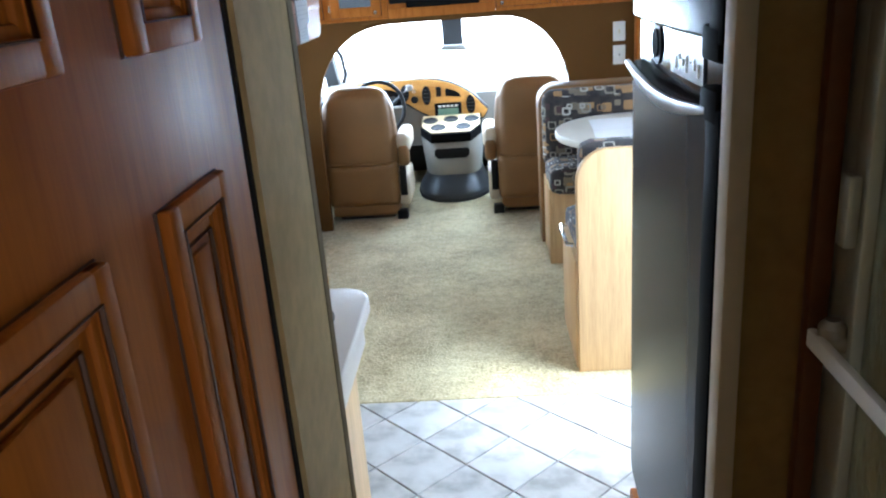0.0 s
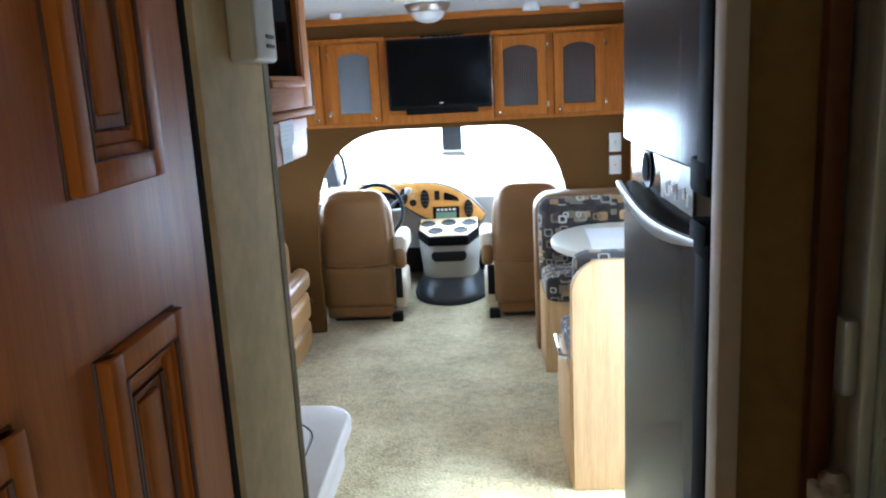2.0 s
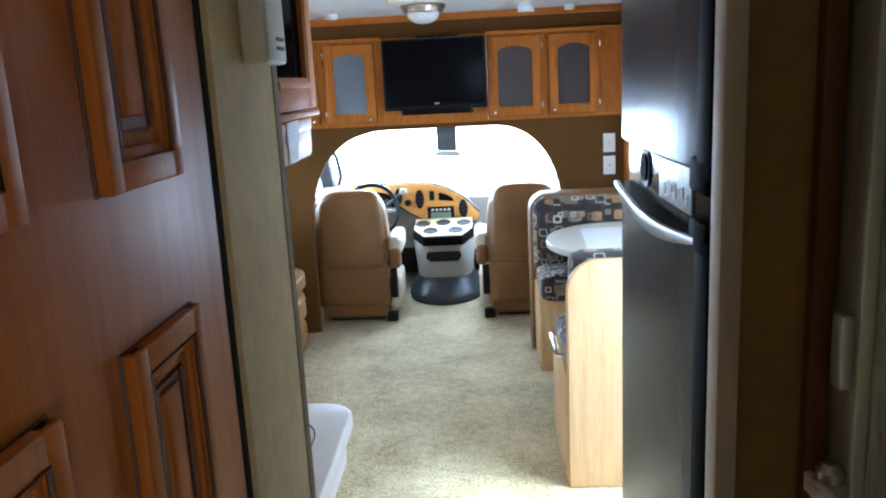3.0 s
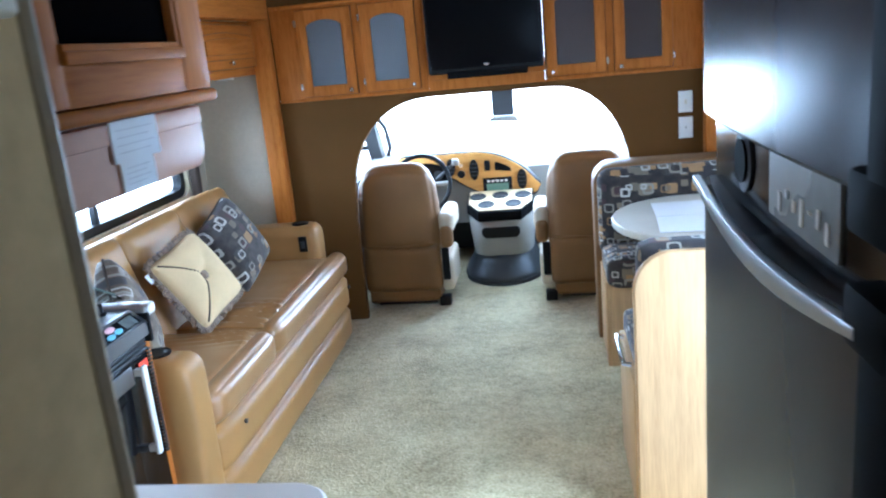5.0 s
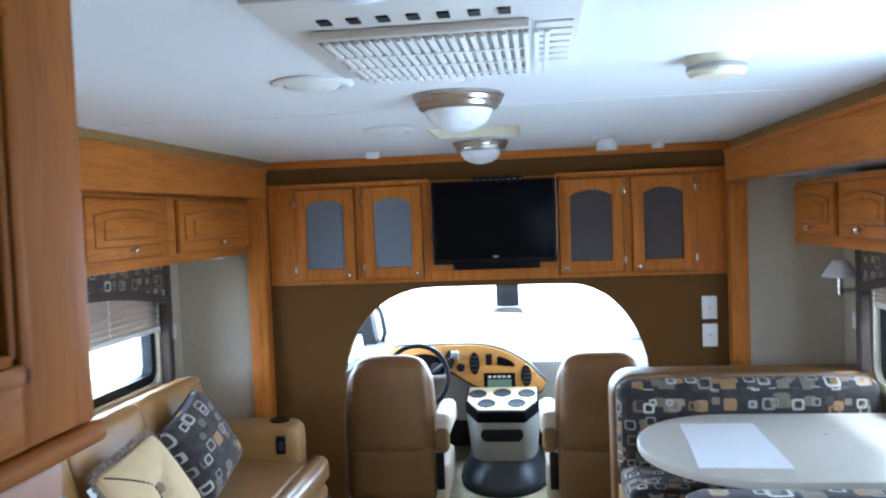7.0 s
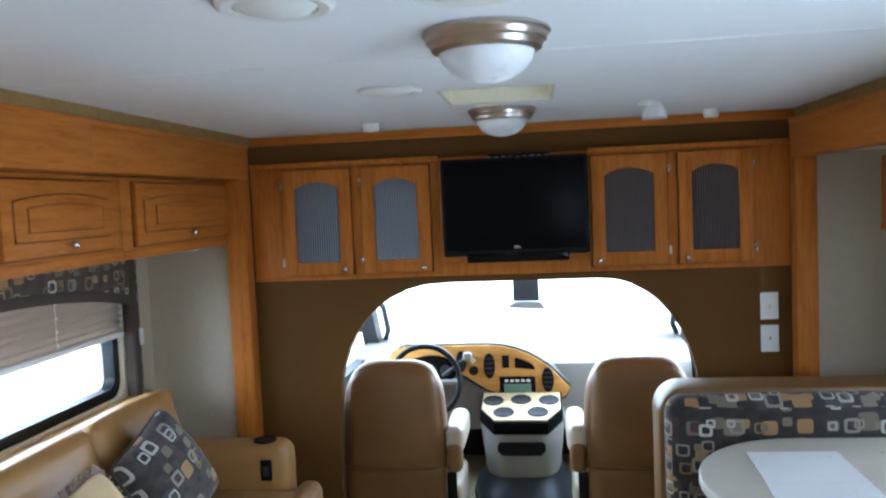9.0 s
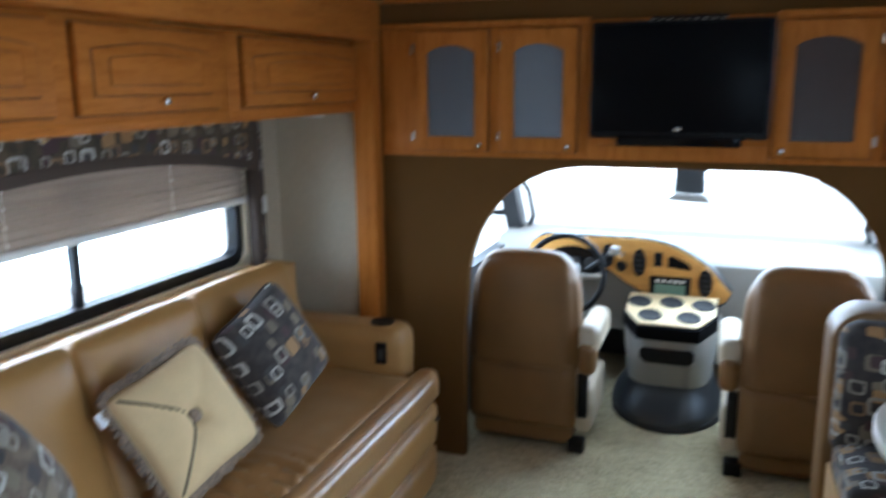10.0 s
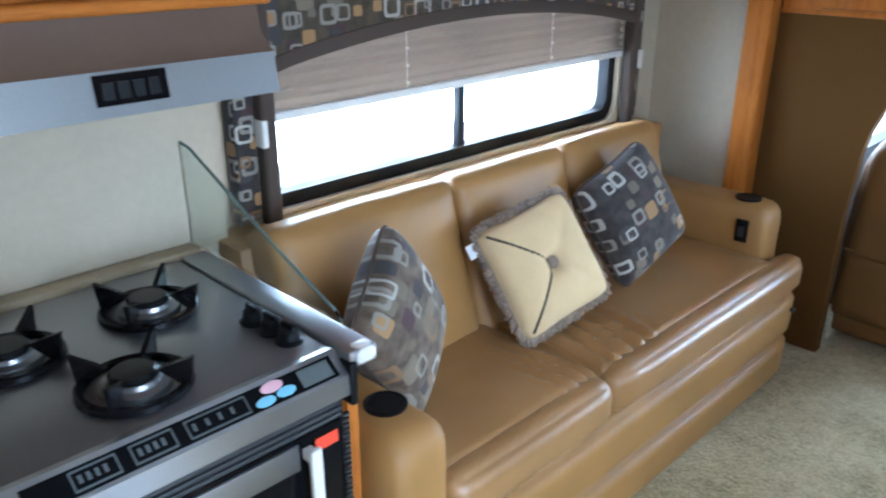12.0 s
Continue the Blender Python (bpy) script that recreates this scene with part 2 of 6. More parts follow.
MAPLE_L, MAPLE_D = (0.45, 0.157, 0.025), (0.3, 0.088, 0.011)
CHERRY_L, CHERRY_D = (0.55, 0.178, 0.02), (0.45, 0.13, 0.012)
maple_v = wood("maple_upright_grain", MAPLE_L, MAPLE_D, (9, 9, 0.7))
maple_y = wood("maple_long_grain", MAPLE_L, MAPLE_D, (9, 0.7, 9))
maple_x = wood("maple_cross_grain", MAPLE_L, MAPLE_D, (0.7, 9, 9))
cherry_v = wood("cherry_upright_grain", CHERRY_L, CHERRY_D, (9, 9, 0.6), 0.5, gloss=0.16)
# dark wood and groove glaze, also the drawn shadow gaps round cabinet doors
glaze_shade_brown = plain("dark_wood_and_shade", (0.12, 0.042, 0.01), 0.5, vary=0.2)
pale_wood = wood("pale_birch_laminate", (0.6, 0.4, 0.2), (0.5, 0.32, 0.15), (8, 8, 0.5), 0.35)
dash_wood = wood("dash_wood_trim", (0.62, 0.33, 0.09), (0.45, 0.2, 0.05), (0.8, 7, 7), 0.25)
brown_fabric = plain("brown_wall_fabric", (0.12, 0.058, 0.0165), 0.95, vary=0.1, coarse=2, fine=220, bump=0.4, gloss=0.08)
wallpaper = plain("beige_wallpaper", (0.66, 0.5, 0.25), 0.7, vary=0.16, coarse=9, fine=38, bump=0.25, gloss=0.15)
# the beige wallpaper again, its colour darkened to stand in for shade
shaded_wallpaper = plain("shaded_wallpaper", (0.28, 0.175, 0.062), 0.8, vary=0.2, coarse=9, fine=38, bump=0.25, gloss=0.1)
pale_wallpaper = plain("pale_wallpaper", (0.5, 0.43, 0.315), 0.65, vary=0.07, coarse=7, fine=45, bump=0.2)
white_ceiling = plain("white_ceiling_panel", (0.82, 0.83, 0.84), 0.6, vary=0.03, coarse=1.5, fine=120, bump=0.12)
trim_cord = plain("corner_trim", (0.36, 0.29, 0.18), 0.5, vary=0.1)
tan_leather = leather("tan_leather", (0.355, 0.19, 0.055), 0.46)
polished_leather = leather("polished_tan_leather", (0.335, 0.178, 0.058), 0.34)
polished_leather.node_tree.nodes["Principled BSDF"].inputs["Coat Weight"].default_value = 1.0
polished_leather.node_tree.nodes["Principled BSDF"].inputs["Coat Roughness"].default_value = 0.4
seat_tan = leather("seat_tan_vinyl", (0.195, 0.097, 0.027), 0.5)
tray_cream = plain("cream_tray_plastic", (0.75, 0.58, 0.32), 0.4, vary=0.05, bump=0.05)
cream_vinyl = leather("cream_vinyl", (0.55, 0.47, 0.35), 0.42)
print_dark = squares_print("squares_print_dark", 0.105, 0.0)
print_pillow = squares_print("squares_print_pillow", 0.105, 4.4, True, ((0.026, 0.02, 0.018), (0.06, 0.047, 0.04)))
print_pale_pillow = squares_print("squares_print_pale_pillow", 0.115, 2.3, True, ((0.07, 0.05, 0.033), (0.17, 0.125, 0.085)))
print_valance = squares_print("squares_print_valance", 0.095, 8.8, False, ((0.04, 0.03, 0.016), (0.085, 0.065, 0.036)))
cream_cloth = plain("cream_velour", (0.68, 0.51, 0.28), 0.85, vary=0.1, coarse=12, fine=300, bump=0.35)
fringe_cloth = plain("fringe", (0.25, 0.19, 0.14), 0.95, vary=0.7, coarse=90, fine=260, bump=0.9)
dark_cloth = plain("dark_brown_cloth", (0.075, 0.055, 0.042), 0.9, vary=0.15, fine=300, bump=0.3)
blind_cloth = plain("pleated_shade_cloth", (0.4, 0.335, 0.275), 0.9, vary=0.08, fine=240, bump=0.2)
steel = plain("brushed_steel", (0.33, 0.335, 0.345), 0.34, 0.9, vary=0.05, coarse=3, fine=150, bump=0.05)
fridge_silver = plain("fridge_silver_grey", (0.055, 0.057, 0.063), 0.26, 0.15, vary=0.04, coarse=2, fine=90, bump=0.03, rough_vary=0.02, gloss=0.08)
hood_grey = plain("grey_hood_enamel", (0.21, 0.213, 0.215), 0.45, 0.3, vary=0.05, coarse=3, fine=150, bump=0.04)
nickel = plain("brushed_nickel", (0.55, 0.5, 0.44), 0.28, 1.0, vary=0.06)
chrome = plain("chrome", (0.75, 0.75, 0.76), 0.14, 1.0, vary=0.03, bump=0)
black_gloss = plain("black_gloss", (0.005, 0.005, 0.006), 0.1, vary=0.1, bump=0, rough_vary=0.03)
black_gloss.node_tree.nodes["Principled BSDF"].inputs["Specular IOR Level"].default_value = 0.15
black_plastic = plain("black_plastic", (0.005, 0.005, 0.006), 0.45, vary=0.2, bump=0.1, gloss=0.2)
black_edge = plain("matt_black_edge", (0.004, 0.004, 0.0045), 0.7, vary=0.2, bump=0.1, gloss=0.03)
black_iron = plain("black_enamel_iron", (0.006, 0.006, 0.007), 0.25, vary=0.2, bump=0.1, gloss=0.2)
dark_rubber = plain("dark_rubber", (0.02, 0.02, 0.022), 0.7, vary=0.2)
grey_plastic = plain("warm_grey_plastic", (0.3, 0.29, 0.265), 0.5, vary=0.08, fine=200, bump=0.25)
apron_grey = plain("charcoal_moulded_plastic", (0.045, 0.047, 0.05), 0.35, vary=0.1, fine=200, bump=0.2)
dark_grey_plastic = plain("dark_grey_plastic", (0.035, 0.037, 0.04), 0.5, vary=0.12, fine=200, bump=0.25)
white_plastic = plain("white_plastic", (0.76, 0.75, 0.71), 0.4, vary=0.04, bump=0.04)
ivory_plastic = plain("ivory_plastic", (0.66, 0.6, 0.44), 0.45, vary=0.05, bump=0.04)
frosted_white = plain("frosted_white_glass", (0.78, 0.79, 0.8), 0.3, vary=0.08, coarse=14, fine=40, bump=0.05)
solid_surface = plain("white_solid_surface", (0.58, 0.53, 0.49), 0.36, vary=0.015, coarse=30, fine=260, bump=0.0, rough_vary=0.03)
table_laminate = plain("cream_table_laminate", (0.6, 0.56, 0.48), 0.32, vary=0.06, coarse=20, fine=240, bump=0.03)
paper_white = plain("white_paper", (0.82, 0.83, 0.85), 0.8, vary=0.03, bump=0.05)
ink_grey = plain("grey_ink", (0.7, 0.7, 0.73), 0.8, vary=0.1, bump=0)
pink_board = plain("pinkish_brown_board", (0.55, 0.29, 0.175), 0.5, vary=0.06, coarse=4, fine=90, bump=0.04)
glass_edge = plain("greenish_glass_edge", (0.16, 0.22, 0.2), 0.2, vary=0.1, bump=0)
hood_brown = plain("brown_enamel", (0.13, 0.085, 0.058), 0.4, vary=0.06, bump=0.04)
red_tag = plain("red_tag", (0.75, 0.07, 0.03), 0.5, vary=0.06)
pink_mark = plain("pink_mark", (0.75, 0.45, 0.5), 0.4, vary=0.05, bump=0)
blue_mark = plain("blue_mark", (0.25, 0.55, 0.72), 0.4, vary=0.05, bump=0)
lcd_green = plain("lcd_green_grey", (0.16, 0.26, 0.2), 0.25, vary=0.1, bump=0)
panel_grey = plain("pale_grey_control_field", (0.27, 0.3, 0.31), 0.25, vary=0.1, bump=0)
lcd_grey = plain("lcd_grey", (0.11, 0.125, 0.125), 0.2, vary=0.1, bump=0)
grout = plain("grout", (0.3, 0.28, 0.25), 0.9, vary=0.1)
asphalt = plain("pale_concrete_lot", (0.8, 0.8, 0.78), 0.9, vary=0.12, fine=300)
clear_glass, smoke_glass = glass_mat("clear_glass"), glass_mat("shield_glass", (0.86, 0.93, 0.9))
shower_glass = rain_glass()
# the left panes' paler grey stands in for soft reflections on the glass
reeded_reflecting, reeded_dark = reeded_glass("reeded_glass_reflecting", (0.12, 0.128, 0.145)), reeded_glass("reeded_glass_dark", (0.06, 0.045, 0.042))
carpet, tile = carpet_mat(), tile_mat()
green_metal = plain("satin_aluminium", (0.5, 0.53, 0.5), 0.4, 0.7, vary=0.05)
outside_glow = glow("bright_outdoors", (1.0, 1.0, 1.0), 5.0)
black_glass = plain("dark_cabinet_glass", (0.003, 0.003, 0.0035), 0.06, vary=0.1, bump=0, rough_vary=0.02, gloss=0.03)
black_glass.node_tree.nodes["Principled BSDF"].inputs["IOR"].default_value = 1.15
screen_black = plain("matt_black_screen", (0.004, 0.004, 0.005), 0.3, vary=0.1, bump=0, rough_vary=0.04)
screen_black.node_tree.nodes["Principled BSDF"].inputs["Specular IOR Level"].default_value = 0.06


# ---- mesh helpers ----
def box(bm, x0, x1, y0, y1, z0, z1, bevel=0.0, seg=2):
    vs = [bm.verts.new((x, y, z)) for z in (z0, z1) for y in (y0, y1) for x in (x0, x1)]
    fs = [bm.faces.new([vs[i] for i in f]) for f in ((0, 2, 3, 1), (4, 5, 7, 6), (0, 1, 5, 4), (2, 6, 7, 3), (0, 4, 6, 2), (1, 3, 7, 5))]
    if bevel:
        es = list({e for f in fs for e in f.edges})
        bmesh.ops.bevel(bm, geom=es, offset=bevel, segments=seg, affect="EDGES", profile=0.5)
    return bm


def B(*a, **k):
    return box(bmesh.new(), *a, **k)


def prism(bm, pts, axis, lo, hi, bevel=0.0, seg=2):
    """A polygon drawn in the two other axes, stretched from lo to hi along axis."""
    def place(p, q, h):
        return {"x": (h, p, q), "y": (p, h, q), "z": (p, q, h)}[axis]
    a = [bm.verts.new(place(p, q, lo)) for p, q in pts]
    b = [bm.verts.new(place(p, q, hi)) for p, q in pts]
    n = len(pts)
    fa, fb = bm.faces.new(a), bm.faces.new(b[::-1])
    fs = [bm.faces.new((a[i], b[i], b[(i + 1) % n], a[(i + 1) % n])) for i in range(n)]
    bmesh.ops.recalc_face_normals(bm, faces=[fa, fb] + fs)
    if bevel:
        es = list(set(fa.edges) | set(fb.edges))
        bmesh.ops.bevel(bm, geom=es, offset=bevel, segments=seg, affect="EDGES", profile=0.5)
    return bm


def cyl(bm, c, r, h, axis="z", r2=None, seg=24):
    m = {"z": Matrix(), "x": Matrix.Rotation(radians(90), 4, "Y"), "y": Matrix.Rotation(radians(-90), 4, "X")}[axis]
    bmesh.ops.create_cone(bm, cap_ends=True, segments=seg, radius1=r, radius2=r if r2 is None else r2, depth=h, matrix=Matrix.Translation(c) @ m)
    return bm


def lathe(bm, prof, c, seg=32):
    rings = []
    for r, z in prof:
        if r < 1e-5:
            rings.append([bm.verts.new((c[0], c[1], c[2] + z))])
        else:
            rings.append([bm.verts.new((c[0] + r * math.cos(2 * math.pi * i / seg), c[1] + r * math.sin(2 * math.pi * i / seg), c[2] + z)) for i in range(seg)])
    for p, q in zip(rings, rings[1:]):
        for i in range(seg):
            j = (i + 1) % seg
            f = [p[i % len(p)], p[j % len(p)], q[j % len(q)], q[i % len(q)]]
            f = [v for k, v in enumerate(f) if v not in f[:k]]
            if len(f) > 2:
                bm.faces.new(f)
    bmesh.ops.recalc_face_normals(bm, faces=bm.faces[:])
    return bm


def tube(bm, pts, r, seg=8, closed=False):
    pts = [Vector(p) for p in pts]
    rings, n = [], len(pts)
    for i, p in enumerate(pts):
        a = pts[(i - 1) % n] if closed or i else p
        b = pts[(i + 1) % n] if closed or i < n - 1 else p
        d = (b - a).normalized()
        s = d.cross(Vector((0, 0, 1)) if abs(d.z) < 0.9 else Vector((1, 0, 0))).normalized()
        t = s.cross(d)
        rings.append([bm.verts.new(p + r * (math.cos(2 * math.pi * k / seg) * s + math.sin(2 * math.pi * k / seg) * t)) for k in range(seg)])
    for i in range(n if closed else n - 1):
        p, q = rings[i], rings[(i + 1) % n]
        for k in range(seg):
            bm.faces.new((p[k], p[(k + 1) % seg], q[(k + 1) % seg], q[k]))
    if not closed:
        bm.faces.new(rings[0][::-1]), bm.faces.new(rings[-1])
    bmesh.ops.recalc_face_normals(bm, faces=bm.faces[:])
    return bm


def soft(bm, lo, hi, r=0.03, puff=(0, 0, 0), n=10, crease=0.0, seed=0):
    """An upholstered block: rounded edges, faces swollen by puff along each axis, slight creases."""
    lo, hi = Vector(lo), Vector(hi)
    c, h = (lo + hi) / 2, (hi - lo) / 2
    r = min(r, h.x * 0.98, h.y * 0.98, h.z * 0.98)
    seen = {}

    def vert(q):
        key = tuple(round(v, 5) for v in q)
        if key not in seen:
            p = Vector([math.copysign(abs(v) ** 0.75, v) for v in q])
            p = Vector((p.x * h.x, p.y * h.y, p.z * h.z))
            inner = Vector([max(-(h[i] - r), min(h[i] - r, p[i])) for i in range(3)])
            d = p - inner
            out = inner + (d.normalized() * r if d.length > 1e-9 else d)
            for i in range(3):
                j, k = (i + 1) % 3, (i + 2) % 3
                w = (1 - q[j] ** 4) * (1 - q[k] ** 4)
                out[i] += puff[i] * q[i] * w
            if crease:
                out += Vector((1, 1, 1)) * crease * noise.noise((out + c) * 9 + Vector((seed, 0, 0)))
            seen[key] = bm.verts.new(out + c)
        return seen[key]
    g = [-1 + 2 * i / n for i in range(n + 1)]
    for ax in range(3):
        for s in (-1, 1):
            for i in range(n):
                for j in range(n):
                    quad = []
                    for a, b in ((i, j), (i + 1, j), (i + 1, j + 1), (i, j + 1)):
                        q = [0, 0, 0]
                        q[ax], q[(ax + 1) % 3], q[(ax + 2) % 3] = s, g[a], g[b]
                        quad.append(vert(q))
                    bm.faces.new(quad if s > 0 else quad[::-1])
    return bm


def S(*a, **k):
    return soft(bmesh.new(), *a, **k)


def finish(ob_name, bm, material, angle=38):
    me = bpy.data.meshes.new(ob_name)
    bm.normal_update()
    bm.to_mesh(me)
    bm.free()
    for p in me.polygons:
        p.use_smooth = True
    me.set_sharp_from_angle(angle=radians(angle))
    me.materials.append(material)
    return new(ob_name, me)


BASES = {}


def part(name, bm, material, parent, label="", angle=38):
    """One mesh under a thing or a part; things with a base take world places, posed things local ones."""
    ob = finish(name, bm, material, angle)
    ob.parent = parent
    if parent.name in BASES:
        ob.matrix_parent_inverse = Matrix.Translation(-Vector(BASES[parent.name]))
    if label:
        tagged(ob, label)
    return ob


def thing(name, label, category, group="", base=None, at=None):
    ob = new(name)
    ob.empty_display_size = 0.05
    if base is not None:
        ob.location = base
        BASES[ob.name] = base
    if at is not None:
        ob.matrix_basis = at
    return tagged(ob, label, category, group)


def single(name, bm, material, label, category, group="", angle=38):
    return tagged(finish(name, bm, material, angle), label, category, group)


def setting(name, bm, material, label, category, angle=38):
    return tagged(finish(name, bm, material, angle), label, category, kind="structure")


def loft(bm, levels, back, power=0.6, square=4):
    """A bowed front through levels (z, x0, x1, front y), closed by a flat back."""
    rows = []
    for z, xa, xb, yf in levels:
        row = []
        for k in range(21):
            u = k / 20
            bow = max(0, 1 - abs(2 * u - 1) ** square)
            row.append(bm.verts.new((xa + (xb - xa) * u, 5.3 - (5.3 - yf) * bow ** power, z)))
        row += [bm.verts.new((xb, back, z)), bm.verts.new((xa, back, z))]
        rows.append(row)
    for a, b in zip(rows, rows[1:]):
        for k in range(len(a)):
            j = (k + 1) % len(a)
            bm.faces.new((a[k], a[j], b[j], b[k]))
    bm.faces.new(rows[0][::-1]), bm.faces.new(rows[-1])
    return bm


# ---- structure ----
CEIL, BULK = 1.945, 4.41
WALL_L, WALL_R = -1.06, 1.26

floor = setting("floor", B(-1.7, 1.9, -2.4, 6.3, -0.12, -0.016), grout, "dull grey subfloor under the floor coverings", "floor")
carpet_floor = setting("carpet_floor", B(-1.06, 1.75, 2.2, 6.0, -0.015, 0.0, bevel=0.006), carpet, "greenish beige cut-pile carpet with worn lighter patches", "carpet")

# left wall: solid beside the kitchen, open where the room slides out
bm = B(WALL_L - 0.06, WALL_L, -2.4, 1.3, 0, CEIL)
setting("wall_left", bm, pale_wallpaper, "pale patterned wallpaper over a thin wall", "wall")
bm = B(-1.16, -1.064, 4.33, BULK - 0.001, 0, 1.9, bevel=0.006)
setting("trim_left_post", bm, maple_v, "upright maple trim at the edge of the slide-out", "trim")
bm = B(-1.14, -1.04, 1.3, 4.34, 1.757, 1.895, bevel=0.006)
box(bm, -1.145, -1.032, 1.3, 3.13, 1.753, 1.91, bevel=0.008)
box(bm, -1.14, -1.03, 1.3, 4.33, 1.888, 1.905, bevel=0.004)
setting("trim_left_header", bm, maple_y, "long maple header board over the slide-out opening", "trim")
setting("wall_left_upper", B(-1.14, -1.05, 1.3, BULK + 0.3, 1.906, CEIL), shaded_wallpaper, "strip of beige wallpaper under the ceiling, coloured darker as in shade", "wall")
bm = B(-1.62, -1.56, 1.3, 2.44, 0, 1.77)
box(bm, -1.62, -1.56, 4.06, 4.42, 0, 1.77)
box(bm, -1.62, -1.56, 2.44, 4.06, 0, 0.89)
box(bm, -1.62, -1.56, 2.44, 4.06, 1.43, 1.77)
setting("wall_slide_left", bm, pale_wallpaper, "outer wall of the slide-out with pale wallpaper", "wall")
setting("wall_slide_left_end", B(-1.56, -1.16, 4.385, 4.42, 0, 1.77), pale_wallpaper, "pale wallpapered end wall of the slide-out", "wall")
setting("wall_slide_left_rear", B(-1.56, -1.06, 1.3, 1.33, 0, 1.77), pale_wallpaper, "pale end wall of the slide-out by the range", "wall")
setting("ceiling_slide_left", B(-1.56, -1.14, 1.33, 4.385, 1.77, 1.8), white_ceiling, "white ceiling of the slide-out", "ceiling")
setting("wall_backsplash", B(-1.56, -1.485, 1.33, 2.3, 0, 1.46), pale_wallpaper, "pale wallpapered backsplash behind the range", "wall")

# right wall: bathroom, entry door, dinette slide-out
bm = B(WALL_R, WALL_R + 0.06, -2.4, 1.56, 0, CEIL)
box(bm, WALL_R, WALL_R + 0.06, 2.2, 2.36, 0, CEIL)
box(bm, WALL_R, WALL_R + 0.06, 1.56, 2.2, 1.86, CEIL)
setting("wall_right", bm, wallpaper, "beige wallpapered wall round the entry doorway", "wall")
bm = B(1.235, 1.32, 1.52, 1.57, 0, 1.9, bevel=0.004)
box(bm, 1.235, 1.32, 2.19, 2.24, 0, 1.9, bevel=0.004)
box(bm, 1.235, 1.32, 1.57, 2.19, 1.85, 1.9, bevel=0.004)
setting("door_1", bm, green_metal, "aluminium frame of the open entry doorway", "door frame")
bm = B(1.232, 1.315, 4.33, BULK - 0.001, 0, 1.89, bevel=0.006)
setting("trim_right_post", bm, maple_v, "upright maple trim at the edge of the dinette slide-out", "trim")
bm = B(1.215, 1.3, 2.3, 4.34, 1.745, 1.885, bevel=0.006)
box(bm, 1.205, 1.3, 2.3, 4.33, 1.878, 1.897, bevel=0.004)
setting("trim_right_header", bm, maple_y, "long maple header board over the dinette slide-out", "trim")
setting("wall_right_upper", B(1.255, 1.32, 2.36, BULK + 0.3, 1.898, CEIL), shaded_wallpaper, "strip of beige wallpaper under the ceiling, coloured darker as in shade", "wall")
bm = B(1.76, 1.82, 2.3, 2.5, 0, 1.76)
box(bm, 1.76, 1.82, 4.0, 4.42, 0, 1.76)
box(bm, 1.76, 1.82, 2.5, 4.0, 0, 0.86)
box(bm, 1.76, 1.82, 2.5, 4.0, 1.42, 1.76)
setting("wall_slide_right", bm, pale_wallpaper, "outer wall of the dinette slide-out", "wall")
setting("wall_slide_right_end", B(1.3, 1.76, 4.385, 4.42, 0, 1.76), pale_wallpaper, "pale wallpapered end wall of the dinette slide-out", "wall")
setting("wall_slide_right_rear", B(1.26, 1.76, 2.3, 2.33, 0, 1.76), pale_wallpaper, "pale rear wall of the dinette slide-out", "wall")
setting("ceiling_slide_right", B(1.3, 1.76, 2.33, 4.385, 1.76, 1.79), white_ceiling, "white ceiling of the dinette slide-out", "ceiling")

# ceiling with the roof vent's opening
VX0, VX1, VY0, VY1 = -0.07, 0.27, 3.28, 3.64
bm = B(-1.12, VX0, -2.4, BULK + 0.6, CEIL, CEIL + 0.04)
box(bm, VX1, 1.32, -2.4, BULK + 0.6, CEIL, CEIL + 0.04)
box(bm, VX0, VX1, -2.4, VY0, CEIL, CEIL + 0.04)
box(bm, VX0, VX1, VY1, BULK + 0.6, CEIL, CEIL + 0.04)
for y in (0.1, 1.42, 2.75):
    box(bm, -1.06, 1.26, y - 0.006, y + 0.006, CEIL - 0.002, CEIL + 0.001)
setting("ceiling", bm, white_ceiling, "white panelled ceiling with thin seams", "ceiling")
vent = thing("roof_vent", "ivory roof vent set in the ceiling", "roof vent", base=(0.1, 3.46, CEIL))
bm = B(VX0, VX0 + 0.012, VY0, VY1, CEIL, CEIL + 0.14)
box(bm, VX1 - 0.012, VX1, VY0, VY1, CEIL, CEIL + 0.14)
box(bm, VX0, VX1, VY0, VY0 + 0.012, CEIL, CEIL + 0.14)
box(bm, VX0, VX1, VY1 - 0.012, VY1, CEIL, CEIL + 0.14)
part("garnish", bm, ivory_plastic, vent)
part("lid", B(VX0, VX1, VY0, VY1, CEIL + 0.14, CEIL + 0.155), ivory_plastic, vent)

# bulkhead between the living room and the cab
arch = [(-1.16, 0.0), (-1.16, 1.31), (1.315, 1.31), (1.315, 0.0), (0.88, 0.0), (0.868, 0.6)]
for a in range(0, 91, 9):
    arch.append((0.45 + 0.41 * max(0, math.cos(radians(a))) ** 0.95, 0.72 + 0.553 * math.sin(radians(a)) ** 0.95))
for a in range(90, -1, -9):
    arch.append((-0.2 - 0.5 * max(0, math.cos(radians(a))) ** 0.9, 0.72 + 0.553 * math.sin(radians(a)) ** 0.92))
arch += [(-0.71, 0.6), (-0.71, 0.0)]
setting("wall_bulkhead", prism(bmesh.new(), arch, "y", BULK, BULK + 0.05), brown_fabric, "dark brown fabric-covered bulkhead with a wide arched opening", "wall")
bm = B(-1.16, -1.05, BULK + 0.018, BULK + 0.05, 1.312, 1.82)
